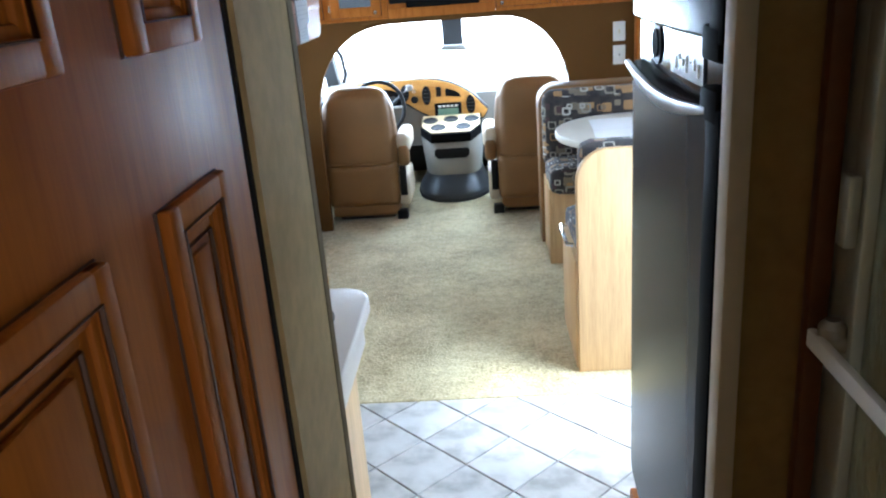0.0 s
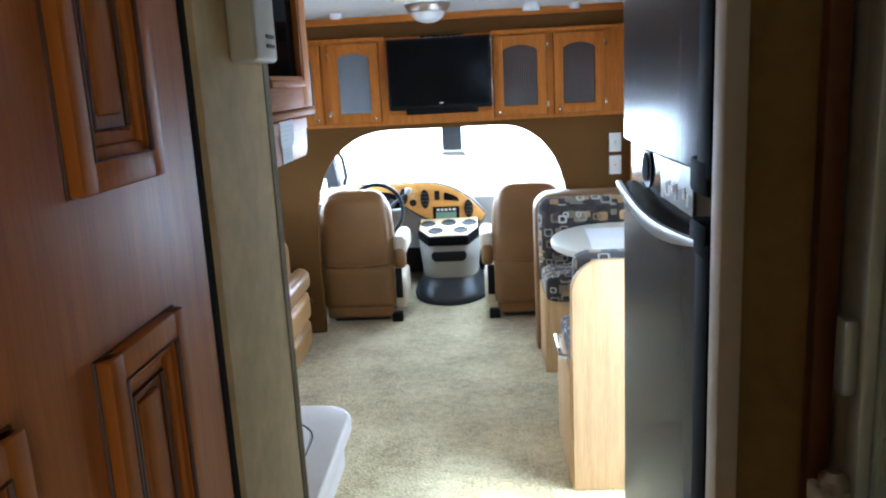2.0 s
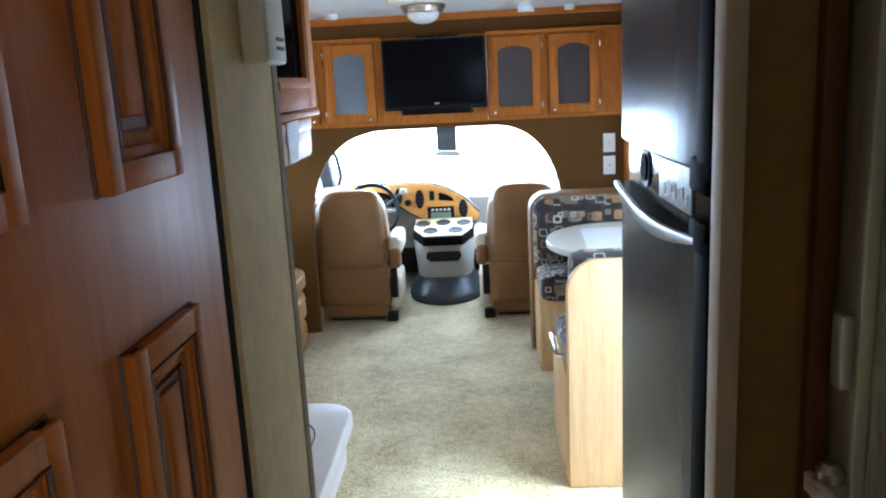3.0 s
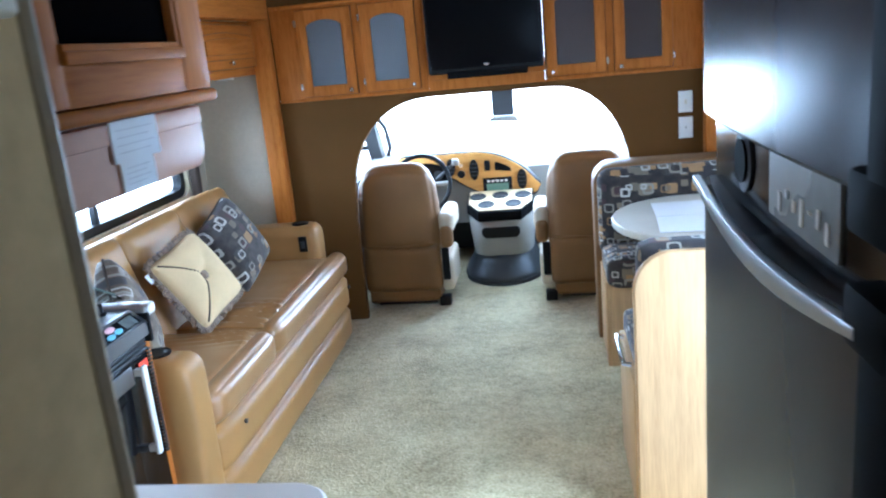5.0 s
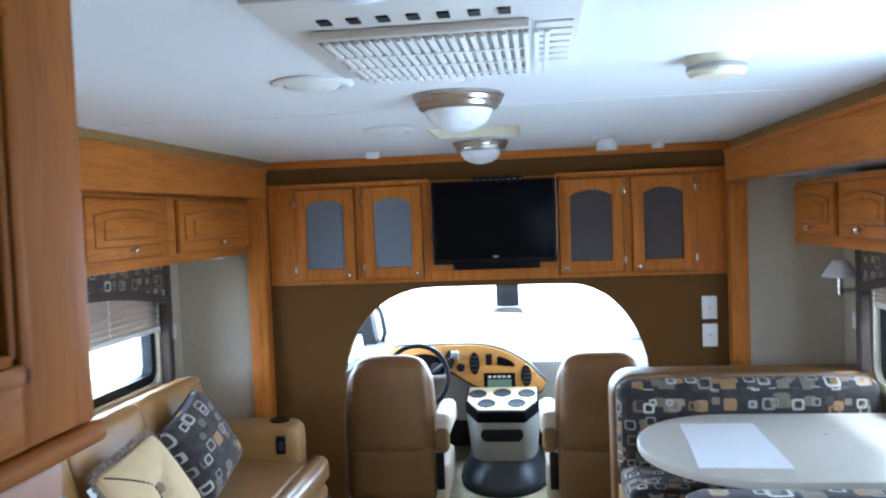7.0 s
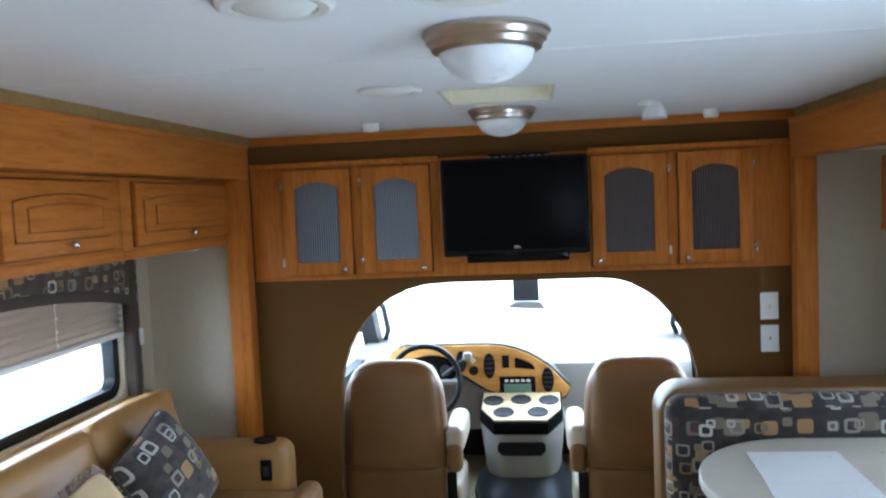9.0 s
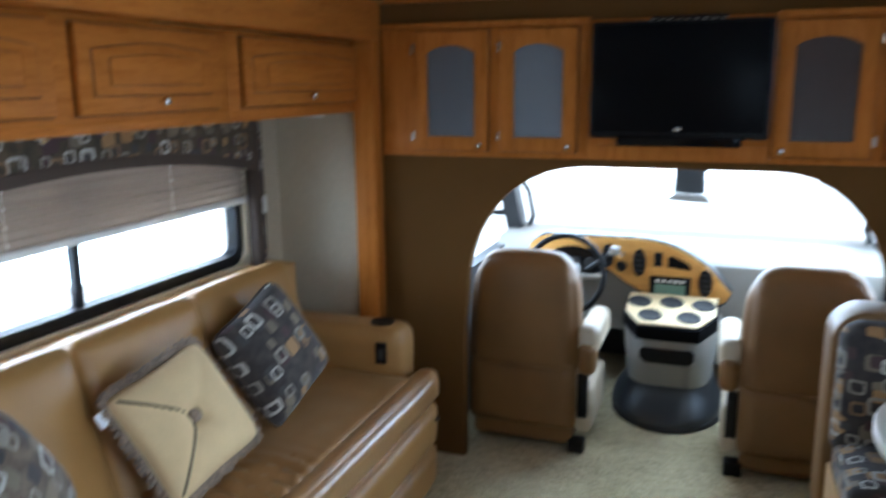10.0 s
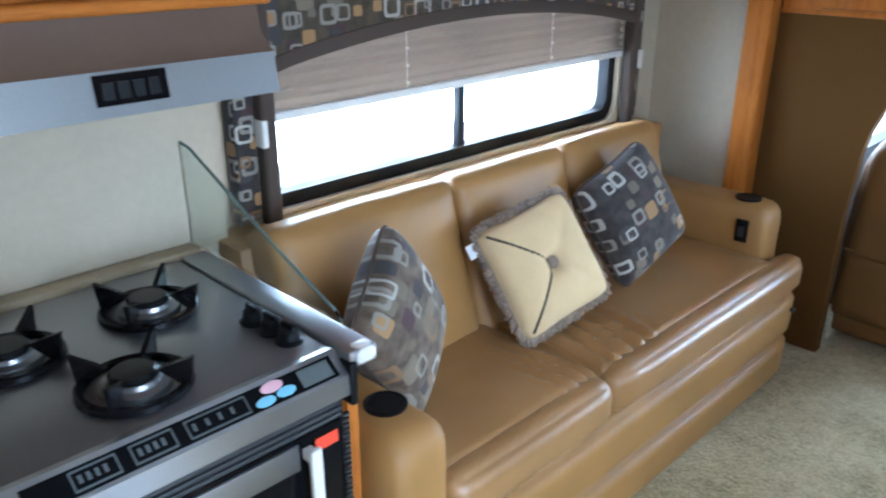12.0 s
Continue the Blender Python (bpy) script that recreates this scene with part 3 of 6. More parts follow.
box(bm, 1.232, 1.32, BULK + 0.018, BULK + 0.05, 1.312, 1.82)
setting("wall_bulkhead_sides", bm, brown_fabric, "brown filler strips behind the slide-out posts", "wall")
setting("wall_bulkhead_top", B(-1.16, 1.32, BULK + 0.02, BULK + 0.3, 1.815, CEIL), brown_fabric, "dark brown fabric header above the front cabinets", "wall")
bm = B(-1.06, 1.26, BULK, BULK + 0.03, 1.905, CEIL - 0.001, bevel=0.003)
setting("trim_bulkhead_crown", bm, maple_x, "thin maple strip along the ceiling", "trim")
setting("trim_arch", B(-0.38, 0.64, BULK - 0.012, BULK - 0.0005, 1.278, 1.303, bevel=0.004), brown_fabric, "dark padded lip over the arched opening", "trim")

# hall behind the camera
bm = B(-1.06, 0.098, 0.328, 0.552, 0, CEIL)
setting("wall_hall_left", bm, wallpaper, "beige mottled wallpaper on the hall partition", "wall")
bm = bmesh.new()
tube(bm, [(0.092, 0.551, 0), (0.092, 0.551, CEIL)], 0.011, 8)
setting("trim_hall_corner", bm, trim_cord, "rounded corner trim on the hall partition", "trim")
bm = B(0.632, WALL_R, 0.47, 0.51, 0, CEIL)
setting("wall_hall_right", bm, shaded_wallpaper, "beige mottled wallpaper beside the refrigerator, coloured darker as in shade", "wall")
bm = B(0.608, 0.634, 0.452, 0.492, 0, CEIL, bevel=0.004)
setting("trim_hall_right", bm, pale_wallpaper, "narrow light corner trim beside the refrigerator", "trim")
setting("trim_shower_jamb", B(0.71, 0.735, 0.446, 0.469, 0, CEIL, bevel=0.004), glaze_shade_brown, "dark cherry strip beside the shower door", "trim")
setting("wall_bedroom", B(-1.12, 1.32, -2.46, -2.4, 0, CEIL), wallpaper, "beige wall closing the bedroom", "wall")
setting("wall_bath_left", B(-0.04, 0.03, -2.4, 0.328, 0, CEIL), wallpaper, "beige wall behind the open hall door", "wall")

# cab shell
cab = [(-0.9, -0.84), (1.06, 1.12)]
bm = bmesh.new()
for x0, x1 in cab:
    prism(bm, [(4.46, 0.0), (6.0, 0.0), (6.0, 0.72), (4.46, 0.72)], "x", x0, x1)
    prism(bm, [(4.46, 0.72), (4.62, 0.72), (4.6, 1.34), (4.46, 1.34)], "x", x0, x1)
    k = 0.03 if x0 < 0 else -0.03
    prism(bm, [(5.8, 0.72), (5.94, 0.72), (5.49, 1.34), (5.38, 1.34)], "x", min(x0, x0 + k), max(x1, x1 + k))
    prism(bm, [(4.8, 1.27), (5.5, 1.27), (5.45, 1.36), (4.78, 1.36)], "x", x0, x1)
setting("wall_cab", bm, dark_grey_plastic, "grey cab doors and pillars round bright side windows", "cab")
setting("ceiling_cab", B(-0.9, 1.12, BULK + 0.05, 5.5, 1.36, 1.4), dark_grey_plastic, "dark headliner over the cab seats", "ceiling")
setting("wall_cab_front", B(-0.9, 1.12, 5.95, 6.0, 0, 0.75), dark_grey_plastic, "dark firewall under the windshield", "wall")
bm = prism(bmesh.new(), [(5.93, 0.74), (5.945, 0.74), (5.505, 1.35), (5.49, 1.35)], "x", -0.84, 1.06)
setting("window_1", bm, clear_glass, "wide raked windshield with bright daylight beyond", "windshield").visible_shadow = False

# outdoors
setting("ground", B(-400, 400, -400, 400, -0.85, -0.8), asphalt, "pale concrete lot in full daylight", "ground")
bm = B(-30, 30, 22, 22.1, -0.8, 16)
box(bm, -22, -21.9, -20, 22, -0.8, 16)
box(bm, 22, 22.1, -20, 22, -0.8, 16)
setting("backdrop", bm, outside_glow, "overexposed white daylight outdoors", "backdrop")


# ---- front cabinets and television ----
def arched_frame(bm, x0, x1, z0, z1, y0, y1, rail=0.055, rise=0.03):
    """A door frame in the x-z plane whose opening has a gently arched head."""
    box(bm, x0, x0 + rail, y0, y1, z0, z1, bevel=0.004)
    box(bm, x1 - rail, x1, y0, y1, z0, z1, bevel=0.004)
    box(bm, x0 + rail - 0.001, x1 - rail + 0.001, y0 + 0.001, y1 - 0.001, z0, z0 + rail, bevel=0.003)
    n = 10
    pts = [(x1 - rail + 0.001, z1 - 0.001), (x0 + rail - 0.001, z1 - 0.001)]
    for i in range(n + 1):
        u = i / n
        pts.append((x0 + rail - 0.001 + u * (x1 - x0 - 2 * rail + 0.002), z1 - rail - rise + rise * math.sin(math.pi * u) ** 0.7))
    prism(bm, pts, "y", y0 + 0.001, y1 - 0.001)
    return bm


def knob(parent, x, y, z, axis="y", s=-1):
    bm = bmesh.new()
    d = {"y": Vector((0, s, 0)), "x": Vector((s, 0, 0))}[axis]
    cyl(bm, Vector((x, y, z)) + d * 0.008, 0.005, 0.016, axis, seg=10)
    bmesh.ops.create_uvsphere(bm, u_segments=14, v_segments=8, radius=0.0125, matrix=Matrix.Translation(Vector((x, y, z)) + d * 0.02))
    part("knob", bm, chrome, parent, "small round chrome knob")


def hinge(parent, x, y, z):
    bm = B(x - 0.006, x + 0.006, y - 0.008, y + 0.004, z - 0.017, z + 0.017, bevel=0.002)
    part("hinge", bm, nickel, parent)


FACE = BULK - 0.004
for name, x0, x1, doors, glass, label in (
        ("overhead_cabinet", -1.06, -0.215, ((-0.912, -0.605), (-0.556, -0.256)), reeded_reflecting, "maple overhead cabinet with two reeded-glass doors, pale with painted reflections"),
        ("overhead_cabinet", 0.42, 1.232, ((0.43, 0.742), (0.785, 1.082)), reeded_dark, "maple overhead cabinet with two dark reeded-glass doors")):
    c = thing(name, label, "cabinet", "front cabinets", base=((x0 + x1) / 2, BULK, 1.29))
    bm = B(x0, x1, FACE, FACE + 0.02, 1.312, 1.815, bevel=0.003)
    box(bm, x0, x1, FACE - 0.012, FACE + 0.004, 1.804, 1.824, bevel=0.003)
    box(bm, x0, x1, FACE - 0.006, FACE + 0.004, 1.303, 1.318, bevel=0.003)
    part("face_frame", bm, maple_v, c)
    part("carcass", B(x0, x1, FACE + 0.021, FACE + 0.3, 1.316, 1.81), maple_v, c)
    for i, (a, b) in enumerate(doors):
        d = part("door", arched_frame(bmesh.new(), a, b, 1.328, 1.79, FACE - 0.022, FACE - 0.002), maple_v, c)
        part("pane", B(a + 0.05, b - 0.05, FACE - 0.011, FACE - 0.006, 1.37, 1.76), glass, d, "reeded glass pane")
        # dark tube round the door draws its shadow gap
        gap = bmesh.new()
        tube(gap, [(x, FACE - 0.0035, z) for x, z in ((a - 0.002, 1.326), (b + 0.002, 1.326), (b + 0.002, 1.792), (a - 0.002, 1.792))], 0.003, 6, closed=True)
        part("shade_glaze_line", gap, glaze_shade_brown, d, "dark line drawn as the shadow gap round the door")
        left_knob = x0 > 0
        knob(d, a + 0.03 if left_knob else b - 0.03, FACE - 0.022, 1.35)
        for z in (1.385, 1.725):
            hinge(d, b + 0.006 if left_knob else a - 0.006, FACE - 0.014, z)
bm = B(-0.214, 0.419, FACE + 0.002, FACE + 0.02, 1.305, 1.815, bevel=0.003)
box(bm, -0.214, 0.419, FACE - 0.008, FACE + 0.002, 1.303, 1.36, bevel=0.003)
single("tv_back_panel", bm, maple_v, "maple back panel between the front cabinets", "panel")
tv = thing("television", "black flat-screen television hung between the front cabinets", "television", base=(0.108, FACE - 0.03, 1.36))
part("housing", B(-0.2, 0.416, FACE - 0.062, FACE - 0.002, 1.388, 1.802, bevel=0.012, seg=3), black_plastic, tv)
part("screen", B(-0.186, 0.402, FACE - 0.065, FACE - 0.06, 1.412, 1.79, bevel=0.001), screen_black, tv, "glossy black screen")
part("bottom_bezel", B(-0.1, 0.33, FACE - 0.066, FACE - 0.02, 1.36, 1.4, bevel=0.008, seg=3), black_gloss, tv)
part("badge", B(0.1, 0.126, FACE - 0.069, FACE - 0.062, 1.418, 1.428, bevel=0.001), chrome, tv, "tiny pale maker's badge")
part("mount", B(0.0, 0.26, FACE - 0.03, FACE - 0.002, 1.8, 1.818, bevel=0.003), black_plastic, tv)
for k in range(9):
    part("rear_vent", B(0.0 + k * 0.03, 0.016 + k * 0.03, FACE - 0.05, FACE - 0.03, 1.8, 1.805), nickel, tv)

# switch plates on the bulkhead
for z, rocker in ((1.137, True), (1.001, False)):
    p = thing("switch_plate" if rocker else "outlet_plate", "white plastic %s plate on the brown bulkhead" % ("switch" if rocker else "blank"), "switch plate", base=(1.143, BULK, z))
    part("plate", B(1.107, 1.179, BULK - 0.007, BULK, z - 0.056, z + 0.056, bevel=0.003), white_plastic, p)
    if rocker:
        part("toggle", B(1.138, 1.148, BULK - 0.016, BULK - 0.006, z - 0.012, z + 0.012, bevel=0.002), ivory_plastic, p)
    else:
        part("screw", cyl(bmesh.new(), (1.143, BULK - 0.008, z), 0.004, 0.003, "y", seg=10), nickel, p)


# ---- ceiling fixtures ----
def dome_lamp(x, y, first=None):
    if first:
        return copy_thing(first, Matrix.Translation((x, y, CEIL)))
    c = thing("ceiling_lamp", "nickel-rimmed ceiling lamp with a frosted glass dome, unlit", "ceiling lamp", "ceiling lamps", at=Matrix.Translation((x, y, CEIL)))
    part("rim", lathe(bmesh.new(), [(0.0, -0.001), (0.119, -0.001), (0.121, -0.007), (0.115, -0.012), (0.113, -0.022), (0.107, -0.026), (0.104, -0.036), (0.093, -0.042), (0.087, -0.041)], (0, 0, 0), 40), nickel, c)
    part("dome", lathe(bmesh.new(), [(0.091, -0.038), (0.085, -0.056), (0.07, -0.074), (0.047, -0.088), (0.02, -0.095), (0, -0.097)], (0, 0, 0), 40), frosted_white, c, "white frosted glass dome")
    return c


lamp = dome_lamp(0.127, 2.52)
dome_lamp(0.092, 3.84, lamp)
dome_lamp(0.145, 1.24, lamp)


def speaker(x, y, first=None):
    if first:
        return copy_thing(first, Matrix.Translation((x, y, CEIL)))
    c = thing("ceiling_speaker", "round white speaker set flush in the ceiling", "speaker", "ceiling speakers", at=Matrix.Translation((x, y, CEIL)))
    part("rim", lathe(bmesh.new(), [(0.0, -0.001), (0.09, -0.001), (0.092, -0.006), (0.082, -0.012), (0.066, -0.01), (0.064, -0.004)], (0, 0, 0), 36), white_plastic, c)
    part("grille", lathe(bmesh.new(), [(0.066, -0.005), (0.055, -0.014), (0.03, -0.02), (0.0, -0.022)], (0, 0, 0), 30), white_plastic, c)
    return c


spk = speaker(-0.172, 2.205)
speaker(-0.19, 3.21, spk)
speaker(0.12, 2.197, spk)
sd = thing("smoke_detector", "round ivory smoke detector on the ceiling", "smoke detector", base=(0.71, 2.2, CEIL))
part("base", cyl(bmesh.new(), (0.71, 2.2, CEIL - 0.006), 0.065, 0.012, seg=32), ivory_plastic, sd)
part("cover", lathe(bmesh.new(), [(0.06, -0.012), (0.06, -0.034), (0.052, -0.042), (0.0, -0.044)], (0.71, 2.2, CEIL), 32), ivory_plastic, sd)
part("grille", lathe(bmesh.new(), [(0.061, -0.018), (0.0625, -0.02), (0.0625, -0.026), (0.061, -0.028)], (0.71, 2.2, CEIL), 32), grey_plastic, sd)
for x, y, r, name, label in ((-0.435, 4.1, 0.035, "ceiling_sensor", "small white ceiling sensor with a domed cap"), (0.9, 4.28, 0.03, "ceiling_sensor", "small white ceiling sensor with a domed cap")):
    c = thing(name, label, "sensor", "ceiling sensors", base=(x, y, CEIL))
    part("cap", lathe(bmesh.new(), [(r, 0), (r, -0.022), (r * 0.85, -0.03), (0, -0.032)], (x, y, CEIL), 24), white_plastic, c)
c = thing("reading_lamp", "small white swivel reading lamp on the ceiling", "lamp", base=(0.63, 3.9, CEIL))
part("base", cyl(bmesh.new(), (0.605, 3.86, CEIL - 0.006), 0.04, 0.012), white_plastic, c)
part("head", lathe(bmesh.new(), [(0.0, -0.01), (0.03, -0.012), (0.042, -0.03), (0.045, -0.055), (0.0, -0.058)], (0.63, 3.92, CEIL), 24), frosted_white, c)

# air conditioner shroud
ac = thing("air_conditioner", "white ceiling air conditioner with a louvred grille", "air conditioner", base=(0.155, 1.8, CEIL))
AX0, AX1, AY0, AY1 = -0.075, 0.4, 1.5, 2.1
bm = prism(bmesh.new(), [(AX0, AY0), (AX1, AY0), (AX1, AY1), (AX0, AY1)], "z", CEIL - 0.018, CEIL, bevel=0.006)
part("shroud", bm, white_plastic, ac)
bm = bmesh.new()
box(bm, AX0 + 0.05, AX1 - 0.08, AY0 + 0.17, AY1 - 0.04, CEIL - 0.034, CEIL - 0.018, bevel=0.005)
part("grille_frame", bm, white_plastic, ac)
part("dark_slot", B(AX0 + 0.062, AX1 - 0.092, AY0 + 0.182, AY1 - 0.052, CEIL - 0.036, CEIL - 0.033), grey_plastic, ac)
for i in range(22):
    x = AX0 + 0.07 + i * 0.0165
    part("slat", B(x, x + 0.009, AY0 + 0.18, AY1 - 0.05, CEIL - 0.041, CEIL - 0.034, bevel=0.001, seg=1), white_plastic, ac)
for y in (AY0 + 0.28, AY0 + 0.38, AY0 + 0.48):
    part("crossbar", B(AX0 + 0.062, AX1 - 0.092, y, y + 0.01, CEIL - 0.042, CEIL - 0.035), white_plastic, ac)
for i in range(7):
    x = AX0 + 0.08 + i * 0.045
    part("air_outlet", B(x, x + 0.018, AY0 + 0.105, AY0 + 0.135, CEIL - 0.021, CEIL - 0.017), black_plastic, ac)
for i in range(7):
    part("side_louvre", B(AX1 - 0.07, AX1 - 0.012, AY0 + 0.2 + i * 0.05, AY0 + 0.225 + i * 0.05, CEIL - 0.022, CEIL - 0.018, bevel=0.001, seg=1), white_plastic, ac)


# ---- hall door, thermostat, shower ----
door = thing("panel_door", "cherry-stained six-panel door standing open against the hall wall", "door", base=(0.068, 0.02, 0))
part("slab", B(0.05, 0.09, -0.3, 0.316, 0.02, 1.9, bevel=0.003), cherry_v, door)
for y0, y1 in ((0.085, 0.22), (-0.2, -0.012)):
    for z0, z1 in ((0.16, 0.7), (0.8, 1.39), (1.5, 1.82)):
        bm = bmesh.new()
        for inset, hgt, wid in ((0.0, 0.012, 0.022), (0.018, 0.008, 0.012), (0.028, 0.004, 0.012)):
            a0, a1, b0, b1 = y0 + inset, y1 - inset, z0 + inset, z1 - inset
            box(bm, 0.089, hgt + 0.09, a0, a0 + wid, b0, b1, bevel=0.003)
            box(bm, 0.089, hgt + 0.09, a1 - wid, a1, b0, b1, bevel=0.003)
            box(bm, 0.089, hgt + 0.0894, a0 + 0.002, a1 - 0.002, b0, b0 + wid, bevel=0.003)
            box(bm, 0.089, hgt + 0.0894, a0 + 0.002, a1 - 0.002, b1 - wid, b1, bevel=0.003)
        m = part("moulding", bm, cherry_v, door)
        for inset, x in ((0.0, 0.0905), (0.021, 0.101), (0.041, 0.0935)):
            bm = bmesh.new()
            tube(bm, [(x, y0 + inset, z0 + inset), (x, y1 - inset, z0 + inset), (x, y1 - inset, z1 - inset), (x, y0 + inset, z1 - inset)], 0.0022, 6, closed=True)
            part("shade_glaze_line", bm, glaze_shade_brown, m, "dark glaze in the moulding groove")
        part("raised_panel", B(0.089, 0.095, y0 + 0.05, y1 - 0.05, z0 + 0.05, z1 - 0.05, bevel=0.004), cherry_v, door)
setting("trim_door_gap", B(0.05, 0.092, 0.3175, 0.327, 0, 1.92), dark_rubber, "dark gap and stop at the door's hinge edge", "trim")

th = thing("thermostat", "ivory plastic wall thermostat with small vents", "thermostat", base=(0.115, 0.47, 1.59))
part("case", B(0.0985, 0.128, 0.42, 0.505, 1.59, 1.71, bevel=0.005, seg=3), ivory_plastic, th)
for z in (1.605, 1.615, 1.665):
    part("slot", B(0.127, 0.1292, 0.46, 0.49, z, z + 0.004), dark_grey_plastic, th)

sh = thing("shower_door", "greenish rain-glass shower door in a satin metal frame", "shower door", base=(0.75, -0.1, 0))
bm = B(0.735, 0.77, 0.385, 0.42, 0.06, 1.85, bevel=0.004)
box(bm, 0.735, 0.77, -0.94, -0.91, 0.06, 1.85, bevel=0.004)
box(bm, 0.735, 0.77, -0.91, 0.385, 0.06, 0.1, bevel=0.004)
box(bm, 0.735, 0.77, -0.91, 0.385, 1.81, 1.85, bevel=0.004)
part("frame", bm, green_metal, sh)
part("pane", B(0.749, 0.756, -0.91, 0.385, 0.1, 1.81), shower_glass, sh, "wavy rain-patterned glass")
part("jamb_seal", B(0.738, 0.76, 0.42, 0.468, 0.05, 1.86, bevel=0.003), green_metal, sh)
part("handle_plate", B(0.719, 0.735, 0.392, 0.418, 1.215, 1.3, bevel=0.005), green_metal, sh, "small upright door pull")
part("towel_bar", B(0.7, 0.712, -0.25, 0.425, 1.083, 1.107, bevel=0.004), white_plastic, sh, "white towel bar across the glass")
for y in (-0.2, 0.405):
    part("bar_bracket", cyl(bmesh.new(), (0.7235, y, 1.095), 0.013, 0.04, "x", seg=14), nickel, sh)
    part("bracket_screw", lathe(bmesh.new(), [(0.016, 0), (0.016, 0.012), (0.009, 0.02), (0.0, 0.021)], (0.722, y, 1.105), 14), nickel, sh)
setting("wall_shower", B(1.16, 1.22, -0.94, 0.47, 0, CEIL), pale_wallpaper, "pale moulded shower wall behind the glass", "wall")

# ---- refrigerator ----
fr = thing("refrigerator", "silver-grey two-door refrigerator with black edges and controls", "refrigerator", base=(0.9, 0.86, 0.39))
part("body", B(0.66, 1.22, 0.57, 1.148, 0.39, 1.885), black_plastic, fr)


def fridge_door(z0, z1, dip_low, dip_high):
    """A door whose front bows slightly and whose inner edges curve beside the control strip."""
    bm = bmesh.new()
    n, rows, ends = 14, [], []
    for i in range(n + 1):
        u = i / n
        y = 0.572 + u * 0.575
        x = 0.626 - 0.012 * math.sin(math.pi * u) ** 0.5
        lo = z0 + dip_low * math.sin(math.pi * u)
        hi = z1 - dip_high * math.sin(math.pi * u)
        rows.append([bm.verts.new(p) for p in ((x, y, lo + 0.006), (x, y, hi - 0.006), (x + 0.006, y, hi), (0.664, y, hi), (0.664, y, lo), (x + 0.006, y, lo))])
    for p, q in zip(rows, rows[1:]):
        for k in range(6):
            bm.faces.new((p[k], q[k], q[(k + 1) % 6], p[(k + 1) % 6]))
    bm.faces.new(rows[0]), bm.faces.new(rows[-1][::-1])
    bmesh.ops.recalc_face_normals(bm, faces=bm.faces[:])
    return bm


up = part("freezer_door", fridge_door(1.432, 1.88, 0.0, 0), fridge_silver, fr, "silver-grey freezer door")
low = part("fridge_door", fridge_door(0.43, 1.35, 0, 0.02), fridge_silver, fr, "silver-grey lower door")
for ob, z0, z1 in ((up, 1.432, 1.88), (low, 0.43, 1.355)):
    part("edge_trim", B(0.612, 0.67, 0.512, 0.571, z0, z1, bevel=0.004), black_edge, ob, "black plastic edge trim")
    part("latch", B(0.611, 0.64, 0.525, 0.6, (z0 if ob == up else z1) - 0.022, (z0 if ob == up else z1) + 0.022, bevel=0.006), black_edge, ob, "black latch")
part("handle_lip", prism(bmesh.new(), [(0.574 + i * 0.0572, 1.352 - 0.02 * math.sin(math.pi * i / 10)) for i in range(11)] + [(0.574 + i * 0.0572, 1.342 - 0.034 * math.sin(math.pi * i / 10)) for i in range(10, -1, -1)], "x", 0.61, 0.62, bevel=0.002), steel, low, "bright curved door lip")
cp = part("control_panel", B(0.64, 0.665, 0.575, 1.14, 1.34, 1.436), black_gloss, fr, "glossy black control strip")
part("label_field", B(0.637, 0.641, 0.68, 0.875, 1.36, 1.43), panel_grey, cp, "grey panel with small unreadable markings")
for i in range(7):
    part("marking", B(0.6355, 0.6375, 0.7 + i * 0.022, 0.708 + i * 0.022, 1.37 + 0.008 * (i % 3), 1.388 + 0.006 * (i % 2)), white_plastic, cp)
part("dial", cyl(bmesh.new(), (0.637, 0.985, 1.395), 0.025, 0.007, "x", r2=0.022, seg=24), black_edge, cp, "round black dial")
part("dial_plate", cyl(bmesh.new(), (0.639, 0.985, 1.395), 0.036, 0.004, "x", seg=24), black_plastic, cp)
bc = thing("base_cabinet", "dark cherry cabinet with a framed drawer under the refrigerator", "cabinet", base=(0.9, 0.86, 0))
part("body", B(0.64, 1.22, 0.57, 1.148, 0.0, 0.39), cherry_v, bc)
d = part("drawer_front", B(0.622, 0.64, 0.6, 1.135, 0.06, 0.36, bevel=0.005), cherry_v, bc)
part("raised_panel", B(0.615, 0.624, 0.65, 1.085, 0.11, 0.31, bevel=0.006), cherry_v, d)
single("fridge_side_panel", B(0.65, 1.24, 1.15, 1.172, 0.0, CEIL - 0.002, bevel=0.002), maple_v, "upright maple panel beside the refrigerator", "panel")
single("fridge_top_panel", B(0.64, 1.24, 0.57, 1.148, 1.888, CEIL - 0.002, bevel=0.002), maple_y, "maple filler panel above the refrigerator", "panel")

# ---- sink counter and cabinet over it ----
sc = thing("sink_cabinet", "pale birch sink base cabinet with a plain end", "cabinet", base=(-0.5, 0.95, 0))
part("body", prism(bmesh.new(), [(-1.05, 0.555), (0.03, 0.555), (0.03, 1.01), (0.0, 1.06), (-0.04, 1.08), (-1.05, 1.08)], "z", 0.0, 0.862), pale_wood, sc)
part("toe_strip", B(-0.9, 0.034, 0.56, 0.95, 0.0, 0.06), cherry_v, sc)


